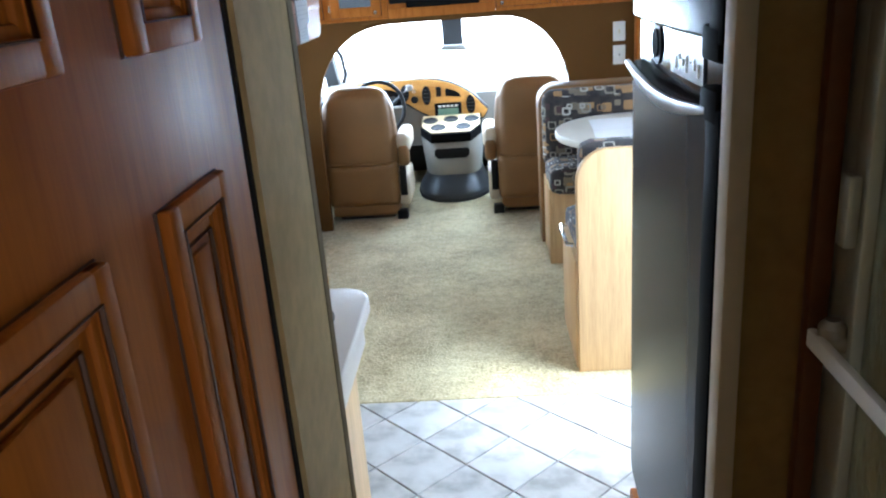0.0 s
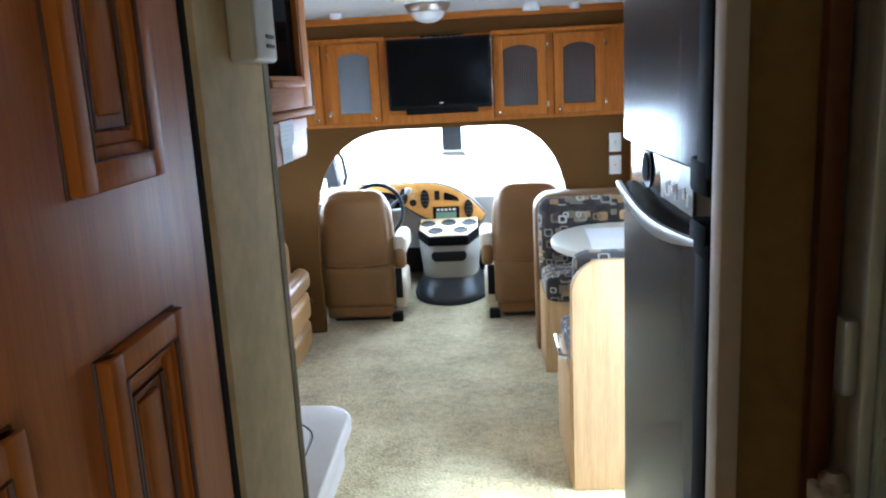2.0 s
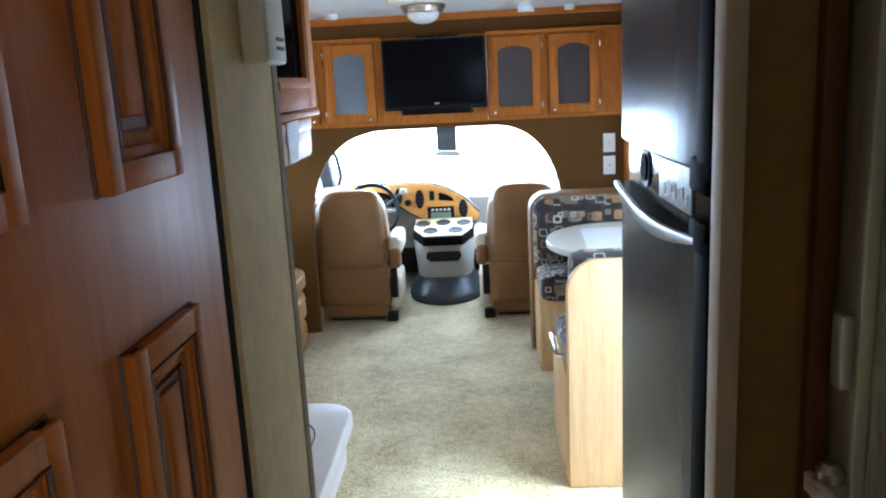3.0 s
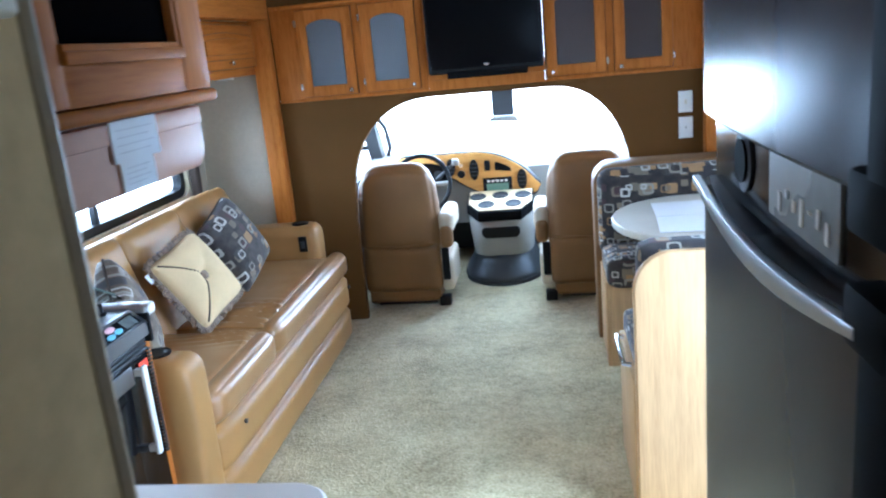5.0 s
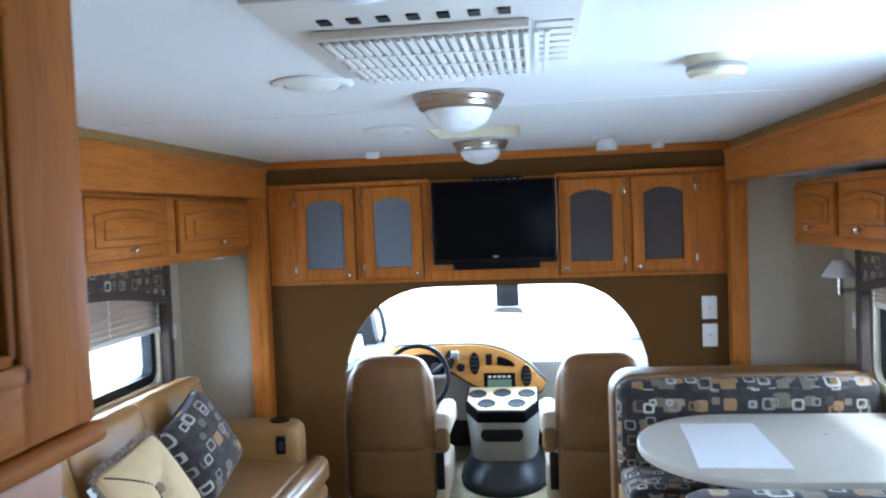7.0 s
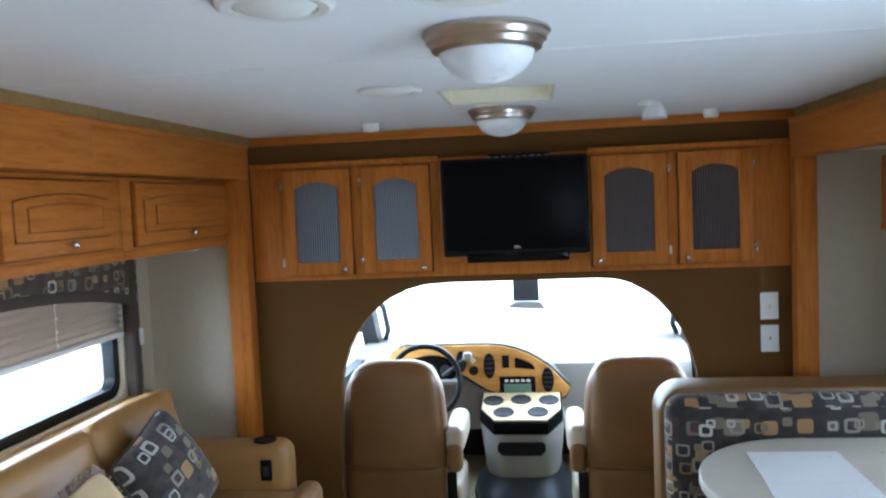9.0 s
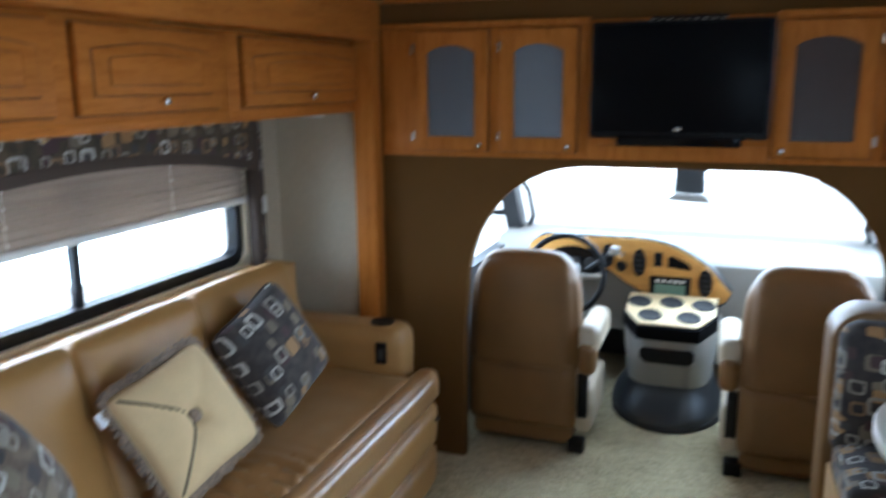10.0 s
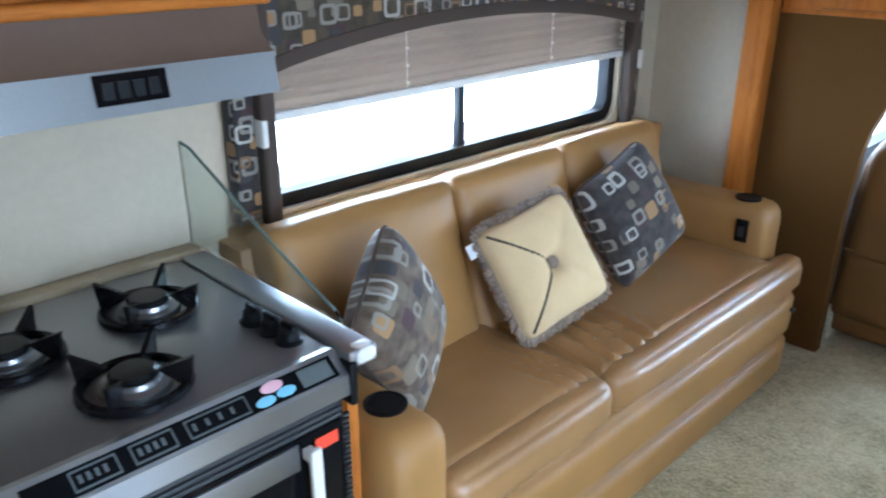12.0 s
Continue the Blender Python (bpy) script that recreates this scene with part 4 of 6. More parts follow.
def rounded(x0, x1, y0, y1, r, corners):
    pts = []
    for cx, cy, a0, on in ((x1 - r, y1 - r, 0, corners[0]), (x0 + r, y1 - r, 90, corners[1]), (x0 + r, y0 + r, 180, corners[2]), (x1 - r, y0 + r, 270, corners[3])):
        if on:
            pts += [(cx + r * math.cos(radians(a0 + k * 11.25)), cy + r * math.sin(radians(a0 + k * 11.25))) for k in range(9)]
        else:
            pts.append((cx + r * (1 if a0 in (0, 270) else -1), cy + r * (1 if a0 in (0, 90) else -1)))
    return pts


ct = thing("countertop", "white solid-surface countertop with a rounded corner", "countertop", base=(-0.5, 0.95, 0.862))
part("slab", prism(bmesh.new(), rounded(-1.05, 0.066, 0.555, 1.128, 0.07, (1, 0, 0, 0)), "z", 0.873, 0.91, bevel=0.008, seg=3), solid_surface, ct)
part("front_skirt", prism(bmesh.new(), rounded(-1.0, 0.05, 0.555, 1.105, 0.06, (1, 0, 0, 0)), "z", 0.81, 0.874), solid_surface, ct)
bm = prism(bmesh.new(), rounded(-0.44, 0.006, 0.63, 1.047, 0.1, (1, 1, 1, 1)), "z", 0.909, 0.9135, bevel=0.002)
part("sink_cover", bm, solid_surface, ct, "flush white sink cover with a seam")
bm = bmesh.new()
tube(bm, [(x, y, 0.9105) for x, y in rounded(-0.445, 0.011, 0.625, 1.052, 0.1, (1, 1, 1, 1))], 0.0015, 6, closed=True)
part("seam", bm, dark_grey_plastic, ct)

uc = thing("glass_front_cabinet", "maple overhead cabinet with one black glass door", "cabinet", base=(-0.15, 0.7, 1.525))
part("body", B(-0.3, 0.074, 0.556, 0.838, 1.53, CEIL - 0.002, bevel=0.003), maple_v, uc)
dd = part("door", B(0.075, 0.093, 0.776, 0.832, 1.532, 1.915, bevel=0.003), maple_v, uc, "maple door frame round black glass")
part("stile", B(0.075, 0.093, 0.558, 0.59, 1.532, 1.915, bevel=0.003), maple_v, dd)
part("rail", B(0.075, 0.0925, 0.588, 0.778, 1.532, 1.568, bevel=0.002), maple_y, dd)
head = [(0.777, 1.91), (0.589, 1.91)] + [(0.589 + 0.188 * k / 14, 1.725 + 0.05 * math.sin(math.pi * k / 14) ** 0.75) for k in range(15)]
part("arched_rail", prism(bmesh.new(), head, "x", 0.075, 0.0925), maple_y, dd)
for x, w in ((0.0955, 0.009), (0.0975, 0.004)):
    part("bead", B(0.086, x, 0.774 - w, 0.778, 1.562, 1.73, bevel=0.002), maple_v, dd)
    part("bead", B(0.086, x, 0.588, 0.777, 1.562, 1.568 + w, bevel=0.002), maple_y, dd)
bm = bmesh.new()
tube(bm, [(0.0925, 0.589 + 0.185 * k / 14, 1.722 + 0.05 * math.sin(math.pi * k / 14) ** 0.75) for k in range(15)], 0.006, 6)
part("arched_bead", bm, maple_y, dd)
part("pane", B(0.082, 0.087, 0.582, 0.778, 1.56, 1.8), black_glass, dd, "black reflective glass pane")
part("bottom_trim", B(-0.3, 0.095, 0.556, 0.84, 1.5195, 1.531, bevel=0.004, seg=3), maple_y, uc)
bp_ = thing("backboard", "pinkish brown glossy board hanging under the cabinet", "board", base=(0.078, 0.7, 1.459))
part("board", prism(bmesh.new(), rounded(0.556, 0.814, 1.459, 1.5165, 0.02, (0, 0, 0, 1)), "x", 0.07, 0.084, bevel=0.003), pink_board, bp_)
part("board_edge", B(0.07, 0.086, 0.5565, 0.812, 1.5, 1.5168, bevel=0.002), pink_board, bp_)
for y0, z0, y1, z1, name in ((0.641, 1.485, 0.716, 1.5178, "notice"), (0.648, 1.461, 0.703, 1.487, "notice")):
    p = thing(name, "small white paper notice taped to the brown board", "paper", "taped notices", base=(0.0865, (y0 + y1) / 2, z0))
    off = 0.0 if z0 > 1.47 else -0.0008
    part("sheet", B(0.0862 + off, 0.0872 + off, y0, y1, z0, z1), paper_white, p)
    for i in range(4):
        z = z1 - 0.007 - i * (z1 - z0 - 0.009) / 4
        part("text_line", B(0.0873 + off, 0.0876 + off, y0 + 0.008, y1 - 0.008 - 0.008 * (i % 2), z - 0.0012, z), ink_grey, p)

# ---- range ----
rg = thing("gas_range", "brushed steel gas range with black burner grates and oven", "range", base=(-1.1, 1.85, 0))
RX, RY0, RY1, RZ = -0.8, 1.56, 2.135, 0.875
part("body", B(-1.44, RX - 0.02, RY0, RY1, 0.0, RZ - 0.03), black_plastic, rg)
bm = B(-1.425, RX - 0.04, RY0, RY1, RZ - 0.03, RZ, bevel=0.008, seg=3)
part("cooktop", bm, steel, rg, "brushed steel cooktop")
bm = B(-1.483, -1.43, RY0, RY1 + 0.06, RZ - 0.02, RZ + 0.012, bevel=0.005)
part("rear_lip", bm, trim_cord, rg, "narrow beige rear lip")
bm = prism(bmesh.new(), [(RX - 0.05, RZ), (RX - 0.035, RZ + 0.002), (RX + 0.012, RZ - 0.035), (RX + 0.014, RZ - 0.075), (RX - 0.05, RZ - 0.075)], "y", RY0, RY1, bevel=0.003)
part("control_fascia", bm, steel, rg)


def fascia(s, lift):
    """A place on the sloping control fascia, s down its slope from 0 to 1."""
    return (RX - 0.035 + 0.047 * s + lift * 0.62, RZ + 0.002 - 0.037 * s + lift * 0.78)


def fascia_strip(name, y0, y1, s0, s1, lift, mat, label=""):
    a, b, c, e = fascia(s0, 0), fascia(s0, lift), fascia(s1, lift), fascia(s1, 0)
    part(name, prism(bmesh.new(), [a, b, c, e], "y", y0, y1), mat, rg, label)


fascia_strip("control_band", RY0 + 0.02, RY1 - 0.02, 0.16, 0.88, 0.0015, screen_black, "long black control band")
fascia_strip("display", RY1 - 0.095, RY1 - 0.03, 0.24, 0.8, 0.0024, lcd_grey, "grey display window")


def oval_button(name, yc, sc, hw, hs, mat, label):
    """A slightly proud oval button lying on the sloping fascia."""
    bm = bmesh.new()
    rings = []
    for lift, k in ((0.0012, 1.0), (0.003, 1.0), (0.0038, 0.8)):
        ring = []
        for i in range(20):
            a = 2 * math.pi * i / 20
            x, z = fascia(sc + hs * k * math.sin(a), lift)
            ring.append(bm.verts.new((x, yc + hw * k * math.cos(a), z)))
        rings.append(ring)
    for p, q in zip(rings, rings[1:]):
        for i in range(20):
            bm.faces.new((p[i], p[(i + 1) % 20], q[(i + 1) % 20], q[i]))
    bm.faces.new(rings[-1]), bm.faces.new(rings[0][::-1])
    bmesh.ops.recalc_face_normals(bm, faces=bm.faces[:])
    part(name, bm, mat, rg, label)


oval_button("pink_button", RY1 - 0.148, 0.34, 0.022, 0.17, pink_mark, "pink oval button")
oval_button("blue_button", RY1 - 0.128, 0.64, 0.019, 0.15, blue_mark, "blue oval button")
oval_button("blue_button", RY1 - 0.17, 0.68, 0.019, 0.15, blue_mark, "blue oval button")
for y0, w in ((RY1 - 0.31, 0.11), (RY1 - 0.4, 0.07), (RY1 - 0.49, 0.07)):
    fascia_strip("button_outline", y0, y0 + w, 0.24, 0.8, 0.0022, lcd_grey)
    fascia_strip("button_field", y0 + 0.003, y0 + w - 0.003, 0.3, 0.74, 0.0027, screen_black)
    for k in range(4):
        fascia_strip("button_mark", y0 + 0.01 + k * (w - 0.02) / 4, y0 + 0.016 + k * (w - 0.02) / 4, 0.4, 0.62, 0.0031, lcd_grey)
bm = bmesh.new()
for z in (RZ - 0.085, RZ - 0.098, RZ - 0.111):
    box(bm, RX - 0.02, RX + 0.008, RY0 + 0.01, RY1 - 0.02, z - 0.005, z + 0.004, bevel=0.002)
part("vent_slats", bm, dark_grey_plastic, rg, "dark slatted vent under the controls")
od = part("oven_door", B(RX - 0.02, RX + 0.006, RY0 + 0.01, RY1 - 0.02, 0.3, RZ - 0.12, bevel=0.006), black_gloss, rg, "black glass oven door")
part("door_frame", B(RX + 0.004, RX + 0.01, RY0 + 0.03, RY1 - 0.12, 0.69, 0.745, bevel=0.002), steel, od)
part("oven_window", B(RX + 0.005, RX + 0.0085, RY0 + 0.06, RY1 - 0.16, 0.38, 0.66, bevel=0.002), black_gloss, od)
bm = B(RX + 0.026, RX + 0.04, RY1 - 0.115, RY1 - 0.09, 0.46, 0.74, bevel=0.006)
box(bm, RX + 0.004, RX + 0.03, RY1 - 0.112, RY1 - 0.093, 0.47, 0.49)
box(bm, RX + 0.004, RX + 0.03, RY1 - 0.112, RY1 - 0.093, 0.71, 0.73)
part("oven_handle", bm, white_plastic, od, "long pale oven handle")
part("warning_tag", B(RX + 0.008, RX + 0.0105, RY1 - 0.085, RY1 - 0.035, 0.712, 0.738), red_tag, od, "small red-orange tag")
bm = bmesh.new()
for i in range(30):
    box(bm, RX + 0.0, RX + 0.009, RY1 - 0.019, RY1 - 0.005, 0.42 + i * 0.0115, 0.426 + i * 0.0115)
part("side_grille", bm, dark_grey_plastic, rg, "narrow ribbed side vent")
for bx_, by_ in ((-1.22, 1.962), (-0.965, 1.815), (-1.205, 1.69)):
    bn = part("burner", lathe(bmesh.new(), [(0.062, 0.0), (0.06, 0.012), (0.046, 0.016), (0.044, 0.024), (0.0, 0.026)], (bx_, by_, RZ), 28), steel, rg, "round steel burner base")
    part("burner_cap", lathe(bmesh.new(), [(0.04, 0.022), (0.042, 0.03), (0.036, 0.036), (0.0, 0.038)], (bx_, by_, RZ), 28), black_iron, bn)
    bm = bmesh.new()
    lathe(bm, [(0.094, 0.0), (0.098, 0.003), (0.097, 0.013), (0.092, 0.016), (0.082, 0.014), (0.08, 0.004)], (bx_, by_, RZ), 28)
    for k in range(4):
        a = radians(45 + 90 * k)
        d = Vector((math.cos(a), math.sin(a), 0))
        s = Vector((-d.y, d.x, 0))
        c0 = Vector((bx_, by_, RZ))
        q = [c0 + d * 0.042 + Vector((0, 0, 0.038)), c0 + d * 0.105 + Vector((0, 0, 0.062)), c0 + d * 0.098 + Vector((0, 0, 0.008)), c0 + d * 0.082 + Vector((0, 0, 0.008))]
        f1 = [bm.verts.new(p + s * 0.005) for p in q]
        f2 = [bm.verts.new(p - s * 0.005) for p in q]
        bm.faces.new(f1), bm.faces.new(f2[::-1])
        for i in range(4):
            bm.faces.new((f1[i], f2[i], f2[(i + 1) % 4], f1[(i + 1) % 4]))
    bmesh.ops.recalc_face_normals(bm, faces=bm.faces[:])
    part("grate", bm, black_iron, rg, "black iron burner grate")
for i, (kx, ky) in enumerate(((-1.03, 2.086), (-0.972, 2.09), (-0.915, 2.092))):
    kb = part("knob", lathe(bmesh.new(), [(0.026, 0), (0.028, 0.004), (0.021, 0.009), (0.019, 0.026), (0.015, 0.03), (0.0, 0.031)], (kx, ky, RZ), 22), black_plastic, rg, "black burner knob")
    part("grip", B(kx - 0.021, kx + 0.021, ky - 0.005, ky + 0.005, RZ + 0.022, RZ + 0.038, bevel=0.003), black_plastic, kb)
cs = thing("counter_strip", "narrow steel-edged counter end between range and sofa", "counter", base=(-1.1, 2.16, 0))
part("side_panel", B(-1.44, RX - 0.01, RY1 + 0.004, RY1 + 0.03, 0.0, RZ - 0.03, bevel=0.002), maple_v, cs)
part("edge_cap", B(-1.425, RX + 0.01, RY1 + 0.002, RY1 + 0.066, RZ - 0.03, RZ + 0.006, bevel=0.006, seg=3), steel, cs)
part("end_cap", B(RX - 0.028, RX + 0.014, RY1 + 0.012, RY1 + 0.068, RZ - 0.03, RZ + 0.008, bevel=0.016, seg=4), white_plastic, cs, "white plastic counter end cap")
part("corner_guard", B(RX - 0.02, RX + 0.018, RY1 - 0.004, RY1 + 0.012, RZ - 0.1, RZ - 0.012, bevel=0.003), black_plastic, cs)
gs = thing("glass_shield", "clear tempered glass side shield beside the cooktop", "glass shield", base=(-1.25, 2.2, RZ + 0.012))
edge = [(-1.48, 1.135), (-1.44, 1.13), (-1.07, RZ + 0.09), (-0.91, RZ + 0.03)]
ob = part("pane", prism(bmesh.new(), [(-1.48, RZ + 0.012)] + edge + [(-0.89, RZ + 0.012)], "y", 2.195, 2.201), smoke_glass, gs)
ob.visible_shadow = False
bm = bmesh.new()
tube(bm, [(x, 2.198, z) for x, z in edge], 0.0035, 6)
part("polished_edge", bm, glass_edge, gs)
hd = thing("range_hood", "steel range hood with a dark control window and brown top", "range hood", base=(-1.25, 1.85, 1.3))
part("front", prism(bmesh.new(), [(-1.12, 1.298), (-1.1, 1.3), (-1.112, 1.376), (-1.13, 1.376)], "y", 1.34, 2.236, bevel=0.003), hood_grey, hd)
part("top", prism(bmesh.new(), [(-1.13, 1.375), (-1.113, 1.375), (-1.15, 1.41), (-1.16, 1.46), (-1.48, 1.46), (-1.48, 1.31), (-1.13, 1.31)], "y", 1.342, 2.234), hood_brown, hd)
win = part("control_window", prism(bmesh.new(), [(-1.1085, 1.32), (-1.1015, 1.32), (-1.1085, 1.371), (-1.118, 1.371)], "y", 1.882, 2.01), black_gloss, hd, "small dark control window")
for k in range(4):
    part("rocker", prism(bmesh.new(), [(-1.106, 1.33), (-1.1005, 1.33), (-1.1045, 1.358), (-1.11, 1.358)], "y", 1.894 + k * 0.027, 1.914 + k * 0.027), black_plastic, win)


# ---- overhead cabinets of the left slide-out ----
def slab_door(parent, y0, y1, z0, z1, x, s=1):
    """A low cabinet door with an arched raised panel, facing along x."""
    d = part("door", B(min(x, x + s * 0.02), max(x, x + s * 0.02), y0, y1, z0, z1, bevel=0.005), maple_y, parent)
    # shade of the gap round the door, put in as a dark tube
    gap = bmesh.new()
    tube(gap, [(x + s * 0.002, p, q) for p, q in ((y0 - 0.002, z0 - 0.002), (y1 + 0.002, z0 - 0.002), (y1 + 0.002, z1 + 0.002), (y0 - 0.002, z1 + 0.002))], 0.003, 6, closed=True)
    part("shade_glaze_line", gap, glaze_shade_brown, d, "dark line drawn as the shadow gap round the door")
    n = 12
    pts = [(y0 + 0.045, z0 + 0.045), (y1 - 0.045, z0 + 0.045)]
    for i in range(n + 1):
        u = i / n
        pts.append((y1 - 0.045 - u * (y1 - y0 - 0.09), z1 - 0.06 + 0.02 * math.sin(math.pi * u)))
    a, b = x + s * 0.018, x + s * 0.026
    part("raised_panel", prism(bmesh.new(), pts, "x", min(a, b), max(a, b), bevel=0.005), maple_y, d)
    rim = bmesh.new()
    tube(rim, [(x + s * 0.0205, p, q) for p, q in pts], 0.003, 6, closed=True)
    part("shade_glaze_line", rim, glaze_shade_brown, d, "dark glaze in the panel groove")
    inner = [((p - (y0 + y1) / 2) * 0.78 + (y0 + y1) / 2, (q - (z0 + z1) / 2) * 0.6 + (z0 + z1) / 2) for p, q in pts]
    a, b = x + s * 0.0262, x + s * 0.031
    rim = bmesh.new()
    tube(rim, [(x + s * 0.0262, p, q) for p, q in inner], 0.0022, 6, closed=True)
    part("shade_glaze_line", rim, glaze_shade_brown, d, "dark glaze in the panel groove")
    part("field", prism(bmesh.new(), inner, "x", min(a, b), max(a, b), bevel=0.004), maple_y, d)
    bm = bmesh.new()
    kx, ky, kz = x + s * 0.02, (y0 + y1) / 2, z0 + 0.028
    cyl(bm, (kx + s * 0.008, ky, kz), 0.005, 0.016, "x", seg=10)
    bmesh.ops.create_uvsphere(bm, u_segments=14, v_segments=8, radius=0.0125, matrix=Matrix.Translation((kx + s * 0.022, ky, kz)))
    part("knob", bm, chrome, d, "small round chrome knob")


CX = -1.16
for y0, y1, da, db in ((3.485, 4.38, 3.55, 4.335), (2.26, 3.485, 2.87, 3.42)):
    c = thing("overhead_cabinet", "maple overhead cabinet with arched raised-panel doors above the sofa", "cabinet", "slide-out cabinets", base=((CX - 0.2), (y0 + y1) / 2, 1.455))
    part("body", B(-1.55, CX, y0, y1, 1.495, 1.756, bevel=0.003), maple_y, c)
    part("bottom_rail", B(-1.55, CX + 0.004, y0, y1, 1.478, 1.51, bevel=0.005), maple_y, c)
    slab_door(c, da, db, 1.523, 1.738, CX, 1)
    if da < 3:
        slab_door(c, 2.3, 2.8, 1.523, 1.738, CX, 1)
c = thing("overhead_cabinet", "maple overhead cabinet above the range hood", "cabinet", "slide-out cabinets", base=(-1.3, 1.95, 1.38))
part("body", B(-1.55, -1.16, 1.335, 2.245, 1.463, 1.756, bevel=0.003), maple_y, c)
part("bottom_trim", B(-1.55, -1.13, 1.335, 2.252, 1.461, 1.486, bevel=0.008, seg=3), maple_y, c)
slab_door(c, 1.38, 1.77, 1.5, 1.738, -1.16, 1)
slab_door(c, 1.81, 2.21, 1.5, 1.738, -1.16, 1)
pl = thing("puck_light", "small round white light under the sofa cabinet", "lamp", base=(-1.3, 4.25, 1.478))
part("rim", cyl(bmesh.new(), (-1.3, 4.25, 1.47), 0.045, 0.014, seg=28), white_plastic, pl)
for y in (3.556, 2.9):
    ul = thing("spot_light", "small nickel spotlight under the sofa cabinet, unlit", "lamp", "under-cabinet spots", base=(-1.3, y, 1.478))
    part("ring", lathe(bmesh.new(), [(0.0, 0.0), (0.02, 0.0), (0.022, -0.008), (0.017, -0.014), (0.014, -0.012)], (-1.3, y, 1.478), 22), nickel, ul)
    part("lens", lathe(bmesh.new(), [(0.015, -0.011), (0.012, -0.02), (0.006, -0.025), (0.0, -0.026)], (-1.3, y, 1.478), 18), chrome, ul, "bright round lens")
# right slide-out cabinet
c = thing("overhead_cabinet", "maple overhead cabinet above the dinette", "cabinet", "slide-out cabinets", base=(1.6, 3.2, 1.46))
part("body", B(1.45, 1.755, 2.34, 4.07, 1.475, 1.725, bevel=0.003), maple_y, c)
part("bottom_rail", B(1.446, 1.755, 2.34, 4.075, 1.455, 1.49, bevel=0.005), maple_y, c)
for a, b in ((3.58, 4.03), (3.08, 3.53), (2.58, 3.03)):
    slab_door(c, a, b, 1.5, 1.7, 1.45, -1)


# ---- windows, shades and valances ----
def slide_window(name, x, s, y0, y1, z0, z1, bar, label):
    """A dark-framed sliding window with rounded corners; s points into the room."""
    w = setting(name, rounded_ring(x - 0.02, x + 0.03, y0, y1, z0, z1, 0.07, 0.045, s), black_plastic, label, "window")
    p = part("pane", B(min(x, x + s * 0.004), max(x, x + s * 0.004), y0 + 0.02, y1 - 0.02, z0 + 0.02, z1 - 0.02), clear_glass, w)
    p.visible_shadow = False
    part("mullion", B(x - 0.012, x + 0.016, bar - 0.014, bar + 0.014, z0 + 0.03, z1 - 0.03), black_plastic, w)
    part("inner_trim", rounded_ring(x + s * 0.03, x + s * 0.05, y0 - 0.035, y1 + 0.035, z0 - 0.035, z1 + 0.035, 0.09, 0.04, s), ivory_plastic, w)
    return w


def rounded_ring(xa, xb, y0, y1, z0, z1, r, wide, s):
    bm = bmesh.new()
    outer = rounded(y0, y1, z0, z1, r, (1, 1, 1, 1))
    inner = rounded(y0 + wide, y1 - wide, z0 + wide, z1 - wide, max(0.02, r - wide * 0.5), (1, 1, 1, 1))
    n = len(outer)
    rows = [[bm.verts.new((x, p, q)) for p, q in ring] for x, ring in ((xa, outer), (xb, outer), (xb, inner), (xa, inner))]
    for k in range(4):
        a, b = rows[k], rows[(k + 1) % 4]
        for i in range(n):
            bm.faces.new((a[i], a[(i + 1) % n], b[(i + 1) % n], b[i]))
    bmesh.ops.recalc_face_normals(bm, faces=bm.faces[:])
    return bm


slide_window("window_2", -1.575, 1, 2.42, 4.075, 0.878, 1.44, 3.22, "long dark-framed sliding window behind the sofa")
slide_window("window_3", 1.775, -1, 2.52, 3.98, 0.86, 1.43, 3.25, "dark-framed sliding window beside the dinette")


def pleated_shade(name, x, s, y0, y1, z0, z1, label):
    t = thing(name, label, "window shade", "pleated shades", base=(x, (y0 + y1) / 2, z0))
    bm = bmesh.new()
    n = 18
    rows = []
    for i in range(n + 1):
        z = z1 - (z1 - z0) * (i / n) ** 0.75
        d = 0.012 if i % 2 else 0.0
        rows.append([bm.verts.new((x + s * d, y, z)) for y in (y0, y1)])
    for a, b in zip(rows, rows[1:]):
        bm.faces.new((a[0], a[1], b[1], b[0]))
    bmesh.ops.solidify(bm, geom=bm.faces[:], thickness=0.0015)
    part("pleats", bm, blind_cloth, t, angle=10)
    part("bottom_rail", B(x - 0.006, x + 0.018, y0, y1, z0 - 0.022, z0 + 0.002, bevel=0.004), white_plastic, t)
    for f in (0.3, 0.72):
        y = y0 + (y1 - y0) * f
        bm = bmesh.new()
        for i in range(6):
            bmesh.ops.create_uvsphere(bm, u_segments=8, v_segments=6, radius=0.005, matrix=Matrix.Translation((x + s * 0.017, y, z0 + 0.02 + (z1 - z0) * i / 6)))
        tube(bm, [(x + s * 0.014, y, z0), (x + s * 0.014, y, z1)], 0.0012, 5)
        part("cord", bm, white_plastic, t, "white lift cord with small beads")


pleated_shade("pleated_shade", -1.535, 1, 2.46, 4.085, 1.15, 1.45, "taupe pleated shade drawn halfway down the sofa window")
pleated_shade("pleated_shade", 1.725, -1, 2.56, 3.94, 1.2, 1.42, "taupe pleated shade drawn partly down the dinette window")


